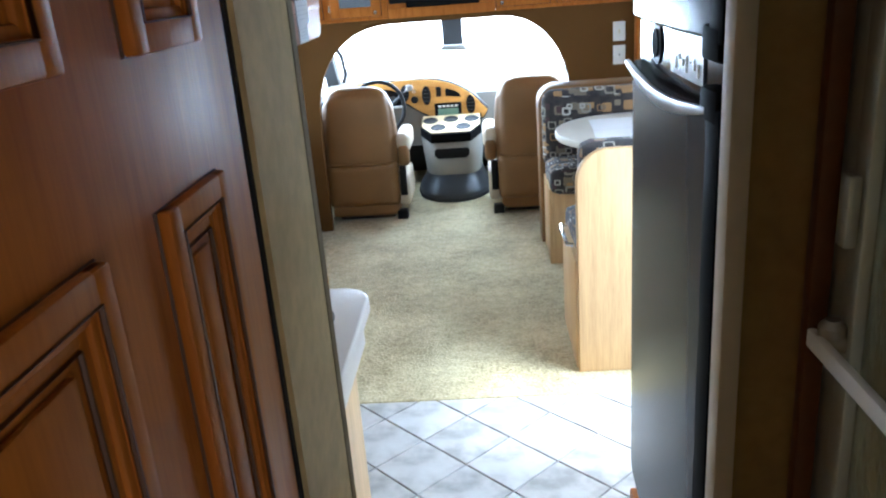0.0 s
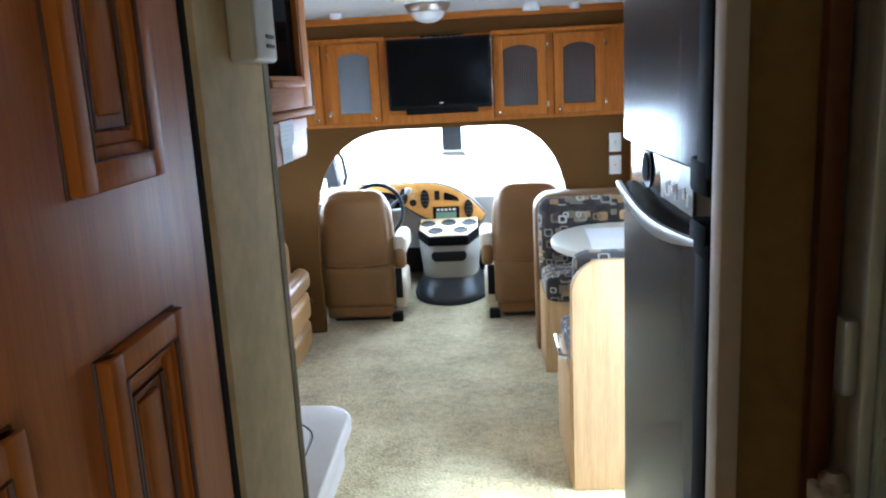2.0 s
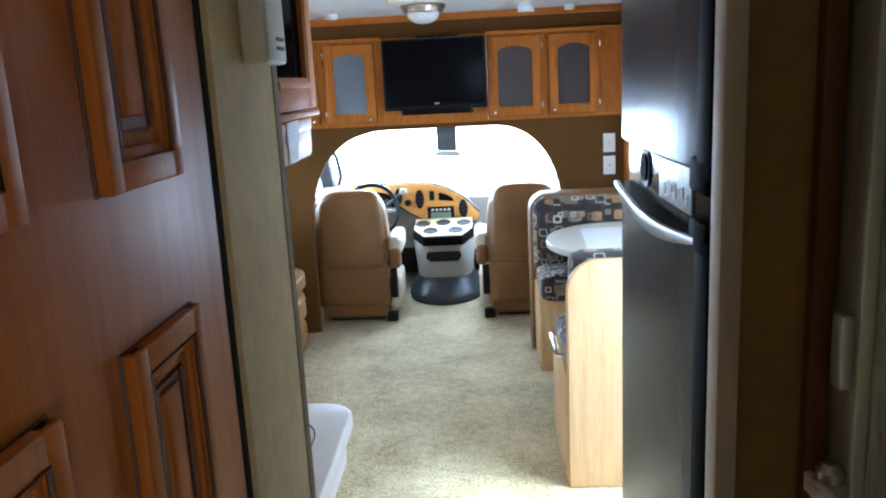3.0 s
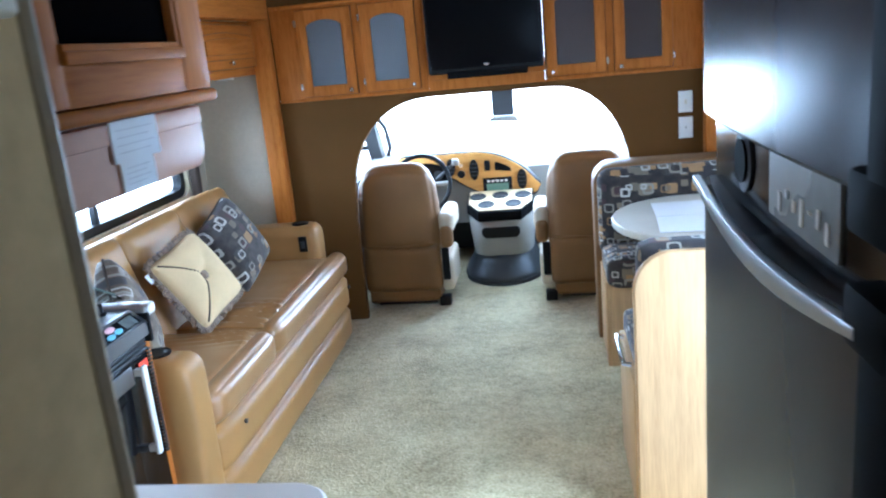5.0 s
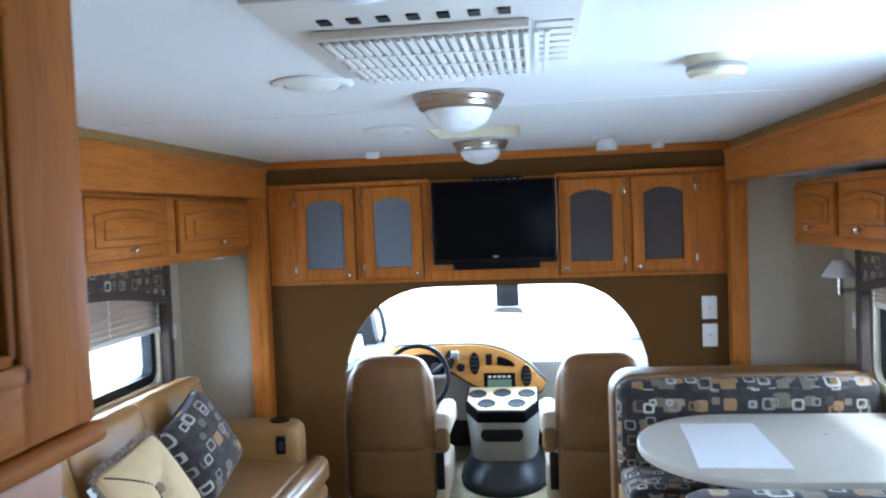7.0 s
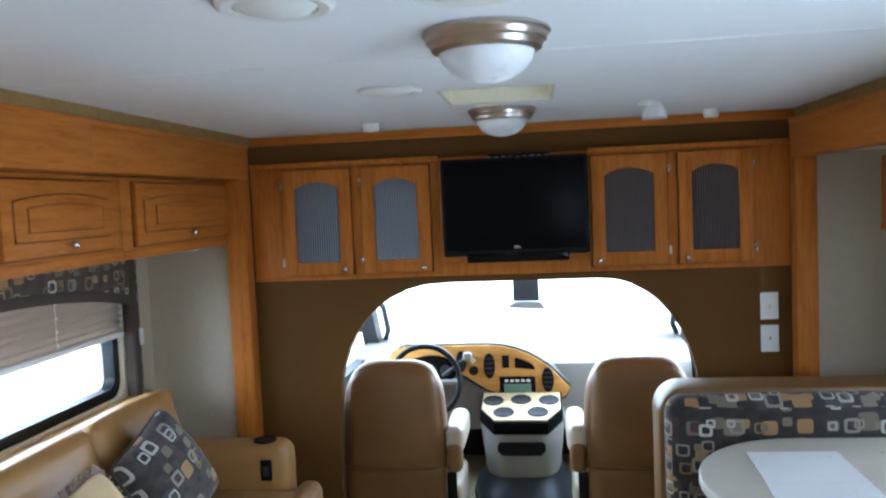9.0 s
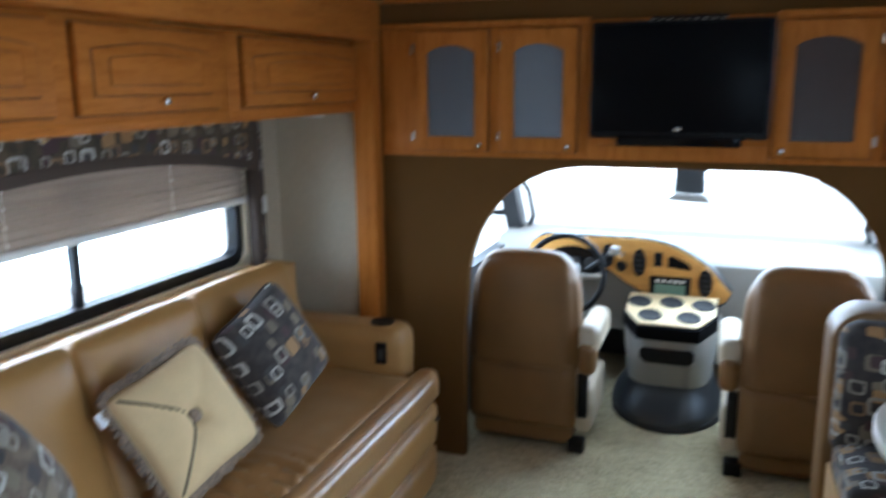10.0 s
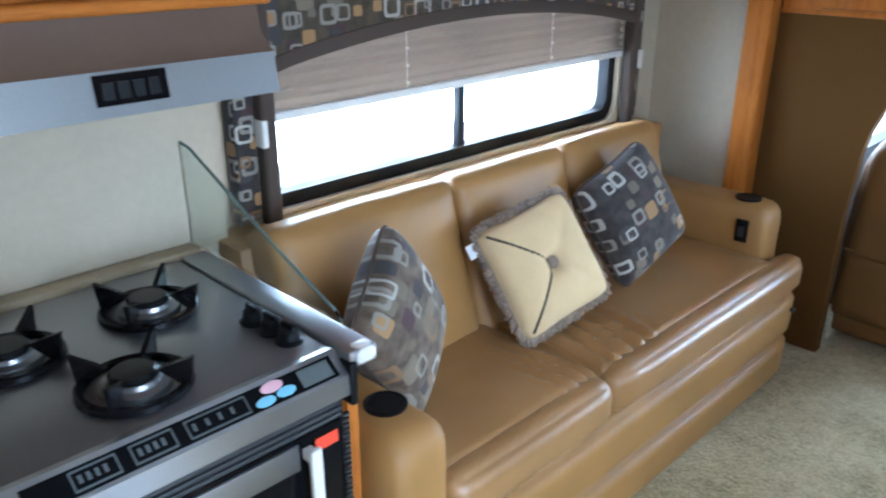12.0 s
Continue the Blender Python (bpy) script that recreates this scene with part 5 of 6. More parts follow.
def valance(x, s, y0, y1, z_low, z_top, drop):
    t = thing("valance", "square-patterned fabric valance with dark brown side drapes", "valance", "valances", base=(x, (y0 + y1) / 2, z_low))
    n = 24
    low = [(y0 + (y1 - y0) * i / n, z_low + 0.085 * math.sin(math.pi * i / n) ** 0.8) for i in range(n + 1)]
    band = [(y, z + 0.035) for y, z in low]
    part("face", prism(bmesh.new(), band + [(y1, z_top), (y0, z_top)], "x", min(x, x + s * 0.02), max(x, x + s * 0.02)), print_valance, t)
    part("border", prism(bmesh.new(), low + [(y, z + 0.004) for y, z in band[::-1]], "x", min(x - s * 0.002, x + s * 0.026), max(x - s * 0.002, x + s * 0.026), bevel=0.004), dark_cloth, t, "dark brown arched border")
    for y, sg in ((y0, -1), (y1, 1)):
        bm = soft(bmesh.new(), (min(x - s * 0.02, x + s * 0.03), min(y - sg * 0.01, y + sg * 0.035), drop), (max(x - s * 0.02, x + s * 0.03), max(y - sg * 0.01, y + sg * 0.035), z_top), 0.012)
        part("drape_edge", bm, dark_cloth, t, "dark brown upright drape edge")
        bm = soft(bmesh.new(), (min(x - s * 0.05, x + s * 0.0), min(y + sg * 0.034, y + sg * 0.1), drop + 0.02), (max(x - s * 0.05, x + s * 0.0), max(y + sg * 0.034, y + sg * 0.1), z_top), 0.01)
        part("drape", bm, print_dark, t, "patterned side drape")
        bm = B(min(x - s * 0.01, x + s * 0.035), max(x - s * 0.01, x + s * 0.035), y + sg * 0.04, y + sg * 0.04 + 0.018, 1.08, 1.15, bevel=0.004)
        part("tie_clip", bm, white_plastic, t, "small white clip")


valance(-1.5, 1, 2.45, 4.085, 1.255, 1.478, 0.86)
valance(1.69, -1, 2.48, 3.96, 1.24, 1.455, 0.9)
wl = thing("wall_lamp", "small wall lamp with a white cone shade by the dinette window", "wall lamp", base=(1.7, 4.05, 1.3))
part("shade", lathe(bmesh.new(), [(0.03, 0.07), (0.075, 0.0), (0.072, -0.002), (0.027, 0.068)], (1.64, 4.1, 1.3), 28), frosted_white, wl, "white cone shade")
part("stem", cyl(bmesh.new(), (1.64, 4.1, 1.27), 0.012, 0.1, seg=14), nickel, wl)
part("arm", cyl(bmesh.new(), (1.7, 4.1, 1.24), 0.009, 0.12, "x", seg=12), nickel, wl)


# ---- sofa ----
sofa = thing("sofa", "tan leather three-seat sofa bed with rolled front and padded arms", "sofa", base=(-1.05, 3.25, 0))
SY0, SY1, SX = 2.345, 4.01, -0.728
part("base", B(-1.45, SX - 0.03, SY0, 4.16, 0.0, 0.36), tan_leather, sofa)


def seat_cushion(y0, y1, seed):
    """A seat cushion whose leather gathers into ridges near the middle seam and sags where people sit."""
    bm = soft(bmesh.new(), (-1.25, y0, 0.33), (SX - 0.035, y1, 0.5), 0.045, (0, 0, 0.012), 56, 0.0025, seed)
    for v in bm.verts:
        if v.co.z > 0.44:
            x, y = v.co.x, v.co.y
            g = math.exp(-((y - 3.12) / 0.15) ** 2 - ((x + 0.87) / 0.13) ** 2)
            h = math.exp(-((y - 2.87) / 0.07) ** 2 - ((x + 0.85) / 0.16) ** 2)
            v.co.z += 0.015 * g * math.sin(y * 105 + 14 * x + 2 * noise.noise(Vector((x * 6, y * 6, seed))))
            v.co.z += 0.011 * h * math.sin(y * 140 - 30 * x)
            v.co.z -= 0.007 * math.exp(-((y - (y0 + y1) / 2) / (0.36 * (y1 - y0))) ** 2 - ((x + 0.95) / 0.2) ** 2)
            v.co.z += 0.0015 * noise.noise(Vector((x * 14, y * 7, seed + 5)))
    return bm


for y0, y1, sd_ in ((SY0 - 0.005, 2.962, 1), (2.957, 4.03, 2)):
    part("seat_cushion", seat_cushion(y0, y1, sd_), polished_leather, sofa, "creased leather seat cushion")
bm = bmesh.new()
tube(bm, [(-1.15, 2.96, 0.506), (-0.93, 2.962, 0.51), (-0.775, 2.959, 0.5)], 0.004, 6)
part("seam", bm, tan_leather, sofa)
for i, (z0, z1) in enumerate(((0.365, 0.5), (0.185, 0.362), (0.012, 0.182))):
    for y0, y1 in (((SY0, 2.955), (2.96, 4.165)) if i == 0 else ((SY0, 4.165),)):
        part("front_roll", S((SX - 0.09, y0, z0), (SX + 0.005 - 0.004 * i, y1, z1), 0.045, (0.012, 0, 0), 20, 0.0006, i), polished_leather if i == 0 else tan_leather, sofa, "padded horizontal roll")
part("latch_button", cyl(bmesh.new(), (SX + 0.012, 4.09, 0.305), 0.009, 0.012, "x", seg=14), dark_grey_plastic, sofa)
part("latch_button", cyl(bmesh.new(), (SX + 0.012, 2.53, 0.305), 0.009, 0.012, "x", seg=14), dark_grey_plastic, sofa)


def lean_cushion(y0, y1, seed):
    """A back cushion that leans towards the wall."""
    bm = soft(bmesh.new(), (-0.075, y0, 0.0), (0.075, y1, 0.5), 0.035, (0.016, 0, 0.004), 16, 0.004, seed)
    bmesh.ops.transform(bm, matrix=Matrix.Translation((-1.225, 0, 0.435)) @ Matrix.Rotation(radians(-16), 4, "Y"), verts=bm.verts[:])
    return bm


for i, (y0, y1) in enumerate(((2.3, 2.912), (2.917, 3.434), (3.439, 3.99))):
    part("back_cushion", lean_cushion(y0, y1, i * 3), tan_leather, sofa, "tan leather back cushion")
part("back_shelf", B(-1.555, -1.38, 2.27, 4.2, 0.3, 0.87, bevel=0.012), tan_leather, sofa)


def sofa_arm(y0, y1, x_front, cup_x, cup_y):
    a = part("arm", S((-1.42, y0, 0.02), (x_front, y1, 0.672), 0.05, (0.004, 0.004, 0.004), 14, 0.0015, y0), tan_leather, sofa, "padded leather arm")
    part("cup_holder", lathe(bmesh.new(), [(0.046, 0.002), (0.047, 0.009), (0.042, 0.0105), (0.039, 0.008), (0.0, 0.0075)], (cup_x, cup_y, 0.672), 30), black_plastic, a, "round black cup holder")
    return a


sofa_arm(2.17, 2.345, -0.725, -0.86, 2.275)
arm = sofa_arm(4.012, 4.19, -0.84, -0.945, 4.1)
part("switch_plate", B(-0.935, -0.89, 4.0, 4.012, 0.54, 0.625, bevel=0.004), black_plastic, arm, "black switch plate")
part("rocker", B(-0.925, -0.9, 3.996, 4.002, 0.56, 0.6, bevel=0.003), dark_grey_plastic, arm)


def pillow_mesh(half, thick, seed, pinch=0.0):
    """A square throw pillow in its own x-y plane: full in the middle, thin at the drawn-in edges."""
    bm = bmesh.new()
    n = 26
    for s in (1, -1):
        grid = {}
        for i in range(n + 1):
            for j in range(n + 1):
                u, v = 2 * i / n - 1, 2 * j / n - 1
                edge = (1 - u * u) * (1 - v * v)
                pull = 1 - 0.07 * (1 - abs(u) ** 3) * abs(v) ** 6 - 0.0
                pull_u = 1 - 0.09 * (1 - v * v) * abs(u) ** 3
                pull_v = 1 - 0.09 * (1 - u * u) * abs(v) ** 3
                z = s * thick * max(edge, 0) ** 0.36
                corner = 1 - 0.11 * (abs(u) * abs(v)) ** 5
                if pinch:
                    rr = math.hypot(u, v)
                    z -= s * pinch * math.exp(-(rr / 0.16) ** 2)
                    for a in (math.atan2(v, u),):
                        z -= s * 0.012 * math.exp(-((abs(u) - abs(v)) / 0.07) ** 2) * max(0, 1 - rr * 0.75)
                z += 0.006 * noise.noise(Vector((u * 2.2 + seed, v * 2.2, s))) * edge
                grid[i, j] = bm.verts.new((u * half * pull_u * corner, v * half * pull_v * corner, z))
        for i in range(n):
            for j in range(n):
                q = [grid[i, j], grid[i + 1, j], grid[i + 1, j + 1], grid[i, j + 1]]
                bm.faces.new(q if s > 0 else q[::-1])
    bmesh.ops.remove_doubles(bm, verts=bm.verts[:], dist=1e-5)
    return bm


def outline(half, lift=0.0, k=48):
    pts = []
    for i in range(k):
        a = i / k * 4
        side, f = int(a), a - int(a)
        p = 2 * f - 1
        u, v = ((p, -1), (1, p), (-p, 1), (-1, -p))[side]
        k_ = 1 - 0.11 * (abs(u) * abs(v)) ** 5
        pts.append((u * half * (1 - 0.09 * (1 - v * v) * abs(u) ** 3) * k_, v * half * (1 - 0.09 * (1 - u * u) * abs(v) ** 3) * k_, lift))
    return pts


def printed_pillow(m, half, label, cloth):
    p = thing("throw_pillow", label, "pillow", "sofa pillows", at=m)
    part("cover", pillow_mesh(half, 0.08, m.translation.y), cloth, p)
    bm = bmesh.new()
    tube(bm, outline(half), 0.005, 6, closed=True)
    part("piping", bm, dark_cloth, p)


def facing(center, normal, spin):
    """A pose whose z axis points along normal, spun round it."""
    q = Vector(normal).to_track_quat("Z", "Y").to_matrix().to_4x4()
    return Matrix.Translation(center) @ q @ Matrix.Rotation(radians(spin), 4, "Z")


printed_pillow(facing((-1.1, 3.56, 0.715), (0.9, -0.14, 0.4), 20), 0.195, "dark square-patterned throw pillow leaning in the sofa corner", print_pillow)
printed_pillow(facing((-1.05, 2.48, 0.72), (0.88, 0.42, 0.25), 30), 0.185, "taupe square-patterned throw pillow leaning on the sofa arm", print_pale_pillow)
bp2 = thing("throw_pillow", "cream buttoned throw pillow with brown ruffled fringe", "pillow", "sofa pillows", at=facing((-1.07, 3.055, 0.69), (0.84, -0.2, 0.5), 13))
part("cover", pillow_mesh(0.18, 0.075, 2.0, 0.03), cream_cloth, bp2)
part("button", lathe(bmesh.new(), [(0.02, 0.048), (0.019, 0.056), (0.011, 0.061), (0, 0.062)], (0, 0, 0), 20), fringe_cloth, bp2, "brown covered button")
bm = bmesh.new()
for q in (((-0.15, -0.15), 0.009), ((-0.15, 0.15), 0.009)):
    (ex, ey), w = q
    pts = []
    for i in range(9):
        t = i / 8
        x, y = ex * (0.1 + 0.9 * t), ey * (0.1 + 0.9 * t)
        u, v = x / 0.18, y / 0.18
        z = 0.075 * max(0, (1 - u * u) * (1 - v * v)) ** 0.36 - 0.03 * math.exp(-(math.hypot(u, v) / 0.16) ** 2) - 0.012 * max(0, 1 - math.hypot(u, v) * 0.75)
        pts.append((x, y, z + 0.001))
    tube(bm, pts, 0.004, 6)
part("welt_stripe", bm, dark_cloth, bp2, "dark stripe running to the button")
rng = random.Random(5)
bm = bmesh.new()
ring = outline(0.18, 0, 420)
for i, (x, y, z) in enumerate(ring):
    d = Vector((x, y, 0)).normalized()
    t = Vector((-d.y, d.x, 0))
    h, w = 0.022 + rng.random() * 0.012, 0.005
    a = Vector((x, y, 0)) * 0.97
    tip = a + d * h + t * rng.uniform(-0.008, 0.008) + Vector((0, 0, rng.uniform(-0.014, 0.014)))
    lift = Vector((0, 0, 0.006))
    f = [bm.verts.new(p) for p in (a - t * w + lift, a + t * w + lift, tip + t * 0.003, tip - t * 0.003)]
    g = [bm.verts.new(p) for p in (a - t * w - lift, a + t * w - lift, tip + t * 0.003 - lift * 0.3, tip - t * 0.003 - lift * 0.3)]
    bm.faces.new(f), bm.faces.new(g[::-1])
    for k in range(4):
        bm.faces.new((f[k], g[k], g[(k + 1) % 4], f[(k + 1) % 4]))
bmesh.ops.recalc_face_normals(bm, faces=bm.faces[:])
part("fringe", bm, fringe_cloth, bp2, "ruffled brown fringe")
part("care_tag", B(-0.205, -0.17, 0.11, 0.15, -0.004, -0.002), paper_white, bp2)

# ---- dinette ----
far = thing("dinette_bench", "far dinette bench in square-patterned fabric with a rounded end", "bench", "dinette benches", base=(1.2, 3.85, 0))
part("seat_base", B(0.661, 1.72, 3.59, 4.0, 0.0, 0.4, bevel=0.004), pale_wood, far)
part("seat_cushion", S((0.648, 3.55, 0.395), (1.72, 3.95, 0.53), 0.04, (0, 0, 0.01), 18, 0.002), print_dark, far)
part("back_cushion", S((0.638, 3.85, 0.46), (1.72, 3.99, 0.895), 0.065, (0, 0.014, 0.0), 18, 0.002, 3), print_dark, far)
part("back_frame", prism(bmesh.new(), rounded(0.622, 1.72, 0.0, 0.905, 0.1, (0, 1, 0, 0)), "y", 3.955, 4.14, bevel=0.014, seg=3), seat_tan, far, "tan padded back with a rounded corner")
part("base_end", B(0.64, 0.662, 3.59, 3.95, 0.0, 0.42, bevel=0.003), pale_wood, far)
near = thing("dinette_bench", "near dinette bench with a pale birch end and patterned cushions", "bench", "dinette benches", base=(1.2, 2.6, 0))
pts = rounded(0.645, 1.25, 0.0, 0.9, 0.12, (0, 1, 0, 0))
part("back_panel", prism(bmesh.new(), pts, "y", 2.36, 2.395, bevel=0.008, seg=3), pale_wood, near, "pale birch back with a rounded corner")
part("wall_side", B(1.25, 1.72, 2.36, 2.395, 0, 0.9), pale_wood, near)
part("back_cushion", S((0.665, 2.396, 0.46), (1.72, 2.52, 0.915), 0.045, (0, 0.012, 0), 16, 0.002, 8), print_dark, near)
part("seat_cushion", S((0.66, 2.44, 0.4), (1.72, 2.98, 0.52), 0.035, (0, 0, 0.01), 16, 0.002, 4), print_dark, near)
part("seat_base", B(0.665, 1.72, 2.4, 2.92, 0.0, 0.4), pale_wood, near)
part("base_end", B(0.64, 0.664, 2.398, 2.88, 0.0, 0.46, bevel=0.003), pale_wood, near)
bm = bmesh.new()
tube(bm, [(0.638, 2.43, 0.515), (0.615, 2.43, 0.52), (0.612, 2.5, 0.522), (0.612, 2.6, 0.522), (0.615, 2.67, 0.52), (0.638, 2.67, 0.515)], 0.008, 8)
part("grab_handle", bm, chrome, near, "chrome grab handle")
table = thing("dinette_table", "cream laminate dinette table with a half-round end", "table", base=(1.2, 3.42, 0))
pts = [(1.72, 3.0), (1.72, 3.84)]
for k in range(25):
    a = radians(90 + 7.5 * k)
    pts.append((1.06 + 0.393 * math.cos(a), 3.42 + 0.42 * math.sin(a)))
part("tabletop", prism(bmesh.new(), pts, "z", 0.725, 0.757, bevel=0.006, seg=3), table_laminate, table)
part("pedestal", cyl(bmesh.new(), (1.2, 3.42, 0.365), 0.035, 0.72, seg=24), nickel, table)
part("foot", lathe(bmesh.new(), [(0.0, 0.0), (0.13, 0.0), (0.13, 0.012), (0.05, 0.03), (0.036, 0.05)], (1.2, 3.42, 0.0), 28), nickel, table)
bro = thing("open_brochure", "open white brochure lying on the dinette table", "brochure", base=(0.98, 3.4, 0.757))
for pts in ([(0.83, 3.133), (1.134, 3.126), (1.141, 3.402), (0.85, 3.402)], [(0.851, 3.406), (1.141, 3.406), (1.147, 3.68), (0.862, 3.676)]):
    part("page", prism(bmesh.new(), pts, "z", 0.7575, 0.7605), paper_white, bro)
part("mark", B(1.08, 1.09, 3.17, 3.18, 0.7604, 0.761), ink_grey, bro)
part("mark", B(1.1, 1.11, 3.62, 3.63, 0.7604, 0.761), ink_grey, bro)


# ---- cab ----
def cab_seat(x0, x1, arm_side, label):
    """A captain's chair seen from behind; arm_side is 1 where the armrest is at its larger x."""
    c = thing("captain_seat", label, "seat", "cab seats", base=((x0 + x1) / 2, 4.8, 0))
    bm = soft(bmesh.new(), (x0, 4.58, 0.34), (x1, 4.72, 0.875), 0.062, (0.008, 0.025, 0.006), 18, 0.001)
    for v in bm.verts:
        t = max(0, v.co.z - 0.4) / 0.48
        mid = (x0 + x1) / 2
        v.co.x = mid + (v.co.x - mid) * (1 - 0.08 * t * t)
        v.co.y += 0.03 * t
        e = abs(v.co.x - mid) / ((x1 - x0) / 2)
        v.co.z -= 0.12 * min(1, e) ** 4.5 * t * t
    part("backrest", bm, seat_tan, c)
    part("back_pocket", S((x0 + 0.006, 4.572, 0.1), (x1 - 0.006, 4.7, 0.4), 0.035, (0, 0.015, 0), 12, 0.001), seat_tan, c, "tan map pocket across the lower back")
    bm = bmesh.new()
    tube(bm, [(x0 + 0.02, 4.57, 0.405), ((x0 + x1) / 2, 4.556, 0.392), (x1 - 0.02, 4.57, 0.405)], 0.005, 6)
    part("pocket_welt", bm, seat_tan, c)
    part("skirt", S((x0 + 0.02, 4.59, 0.03), (x1 - 0.02, 5.0, 0.13), 0.02, n=8), seat_tan, c)
    part("seat_cushion", S((x0, 4.64, 0.3), (x1, 5.12, 0.46), 0.05, (0, 0, 0.015), 12), seat_tan, c)
    ax = x1 if arm_side > 0 else x0
    a0, a1 = (ax - 0.01, ax + 0.085) if arm_side > 0 else (ax - 0.085, ax + 0.01)
    part("armrest", S((a0, 4.6, 0.44), (a1, 4.98, 0.575), 0.04, n=12), cream_vinyl, c, "cream padded armrest")
    part("arm_back", S((a0 + 0.01, 4.585, 0.36), (a1 - 0.01, 4.68, 0.5), 0.03, n=8), seat_tan, c)
    b0, b1 = (ax - 0.02, ax + 0.06) if arm_side > 0 else (ax - 0.06, ax + 0.02)
    part("side_shield", S((b0, 4.62, 0.08), (b1, 5.02, 0.3), 0.03, n=8), cream_vinyl, c, "pale plastic side shield")
    part("belt_buckle", B(b0 + 0.02, b1 - 0.015, 4.6, 4.625, 0.16, 0.36, bevel=0.006), black_plastic, c, "black seat-belt buckle")
    part("seat_foot", B(ax - 0.035, ax + 0.035, 4.585, 4.65, 0.0, 0.06, bevel=0.006), black_plastic, c, "black floor bracket")
    part("pedestal", B(x0 + 0.06, x1 - 0.06, 4.66, 5.0, 0.0, 0.3), dark_grey_plastic, c)
    return c


cab_seat(-0.75, -0.262, 1, "tan driver's captain seat with a cream armrest")
cab_seat(0.385, 0.872, -1, "tan passenger captain seat with a cream armrest")

dash = thing("dashboard", "warm grey dashboard with a wood-look instrument panel", "dashboard", base=(0.1, 5.6, 0.3))
bm = prism(bmesh.new(), [(5.45, 0.33), (5.42, 0.5), (5.46, 0.7), (5.56, 0.775), (5.95, 0.79), (5.95, 0.3)], "x", -0.84, 1.06, bevel=0.012)
part("body", bm, grey_plastic, dash)
n = 40
top, bot = [], []
for i in range(n + 1):
    x = -0.62 + (i / n) ** 0.8 * 1.01
    peak = 0.83 - 1.2 * max(0, x + 0.1) ** 2.3
    foot_z = min(0.665, 0.51 + 1.036 * max(0, 0.22 - x) ** 2.19)
    close = max(0, 1 - (max(0, x - 0.27) / 0.12) ** 2) ** 0.5
    blunt = max(0.15, 1 - (max(0, -0.5 - x) / 0.125) ** 2) ** 0.5
    peak, foot_z = 0.74 + (peak - 0.74) * blunt if x < -0.5 else peak, 0.74 + (foot_z - 0.74) * blunt if x < -0.5 else foot_z
    top.append((x, 0.585 + (peak - 0.585) * close))
    bot.append((x, 0.585 + (foot_z - 0.585) * close))
part("panel_surround", prism(bmesh.new(), [(x, z - 0.016) for x, z in bot] + [(x + 0.008, z + 0.012) for x, z in top[::-1]], "y", 5.38, 5.46, bevel=0.012), dark_grey_plastic, dash)
trim = part("wood_panel", prism(bmesh.new(), bot + top[::-1], "y", 5.368, 5.385, bevel=0.006), dash_wood, dash, "honey wood-look instrument panel")
for x, z, w, h, name in ((-0.054, 0.713, 0.033, 0.072, "air_vent"), (0.268, 0.63, 0.034, 0.07, "air_vent"), (-0.21, 0.74, 0.03, 0.06, "air_vent")):
    bm = bmesh.new()
    prism(bm, [(x + w * math.cos(a * math.pi / 8), z + h * math.sin(a * math.pi / 8)) for a in range(16)], "y", 5.36, 5.372, bevel=0.003)
    v = part(name, bm, black_plastic, trim, "dark oval air vent")
    for k in range(4):
        part("fin", B(x - w * 0.8, x + w * 0.8, 5.357, 5.361, z - h * 0.6 + k * h * 0.38, z - h * 0.6 + k * h * 0.38 + 0.006), dark_grey_plastic, v)
part("switch_bank", B(0.018, 0.057, 5.362, 5.37, 0.7, 0.772, bevel=0.004), black_plastic, trim)
part("clock_pod", prism(bmesh.new(), [(0.087, 0.7), (0.2, 0.688), (0.19, 0.716), (0.16, 0.735), (0.1, 0.758), (0.087, 0.75)], "y", 5.362, 5.37, bevel=0.003), black_gloss, trim)
ra = part("radio", B(0.0, 0.2, 5.358, 5.37, 0.545, 0.652, bevel=0.005), black_gloss, trim, "car radio with a green-grey display")
part("display", B(0.025, 0.175, 5.355, 5.3585, 0.56, 0.612), lcd_green, ra)
for k in range(5):
    part("button", B(0.03 + k * 0.03, 0.05 + k * 0.03, 5.354, 5.3585, 0.622, 0.636, bevel=0.002), white_plastic, ra)
part("headlight_dial", cyl(bmesh.new(), (-0.142, 5.36, 0.69), 0.026, 0.02, "y", seg=22), black_plastic, trim)
part("upper_dial", cyl(bmesh.new(), (-0.142, 5.36, 0.752), 0.016, 0.02, "y", seg=18), chrome, trim)
part("gauge_hood", prism(bmesh.new(), [(-0.38 + 0.15 * math.cos(a * math.pi / 12), 0.695 + 0.085 * math.sin(a * math.pi / 12)) for a in range(24)], "y", 5.35, 5.372, bevel=0.004), black_gloss, trim, "dark instrument cluster")
for x in (-0.46, -0.38, -0.3):
    part("gauge", cyl(bmesh.new(), (x, 5.349, 0.695), 0.032, 0.003, "y", seg=24), dark_grey_plastic, trim)
sw = thing("steering_wheel", "dark steering wheel with a lighter hub and spokes", "steering wheel", at=Matrix.Translation((-0.38, 5.2, 0.65)) @ Matrix.Rotation(radians(72), 4, "X"))
bm = bmesh.new()
tube(bm, [(0.195 * math.cos(2 * math.pi * k / 40), 0.195 * math.sin(2 * math.pi * k / 40), 0) for k in range(40)], 0.015, 10, closed=True)
part("rim", bm, black_plastic, sw)
part("hub", S((-0.075, -0.075, -0.05), (0.075, 0.06, 0.01), 0.03, n=8), grey_plastic, sw)
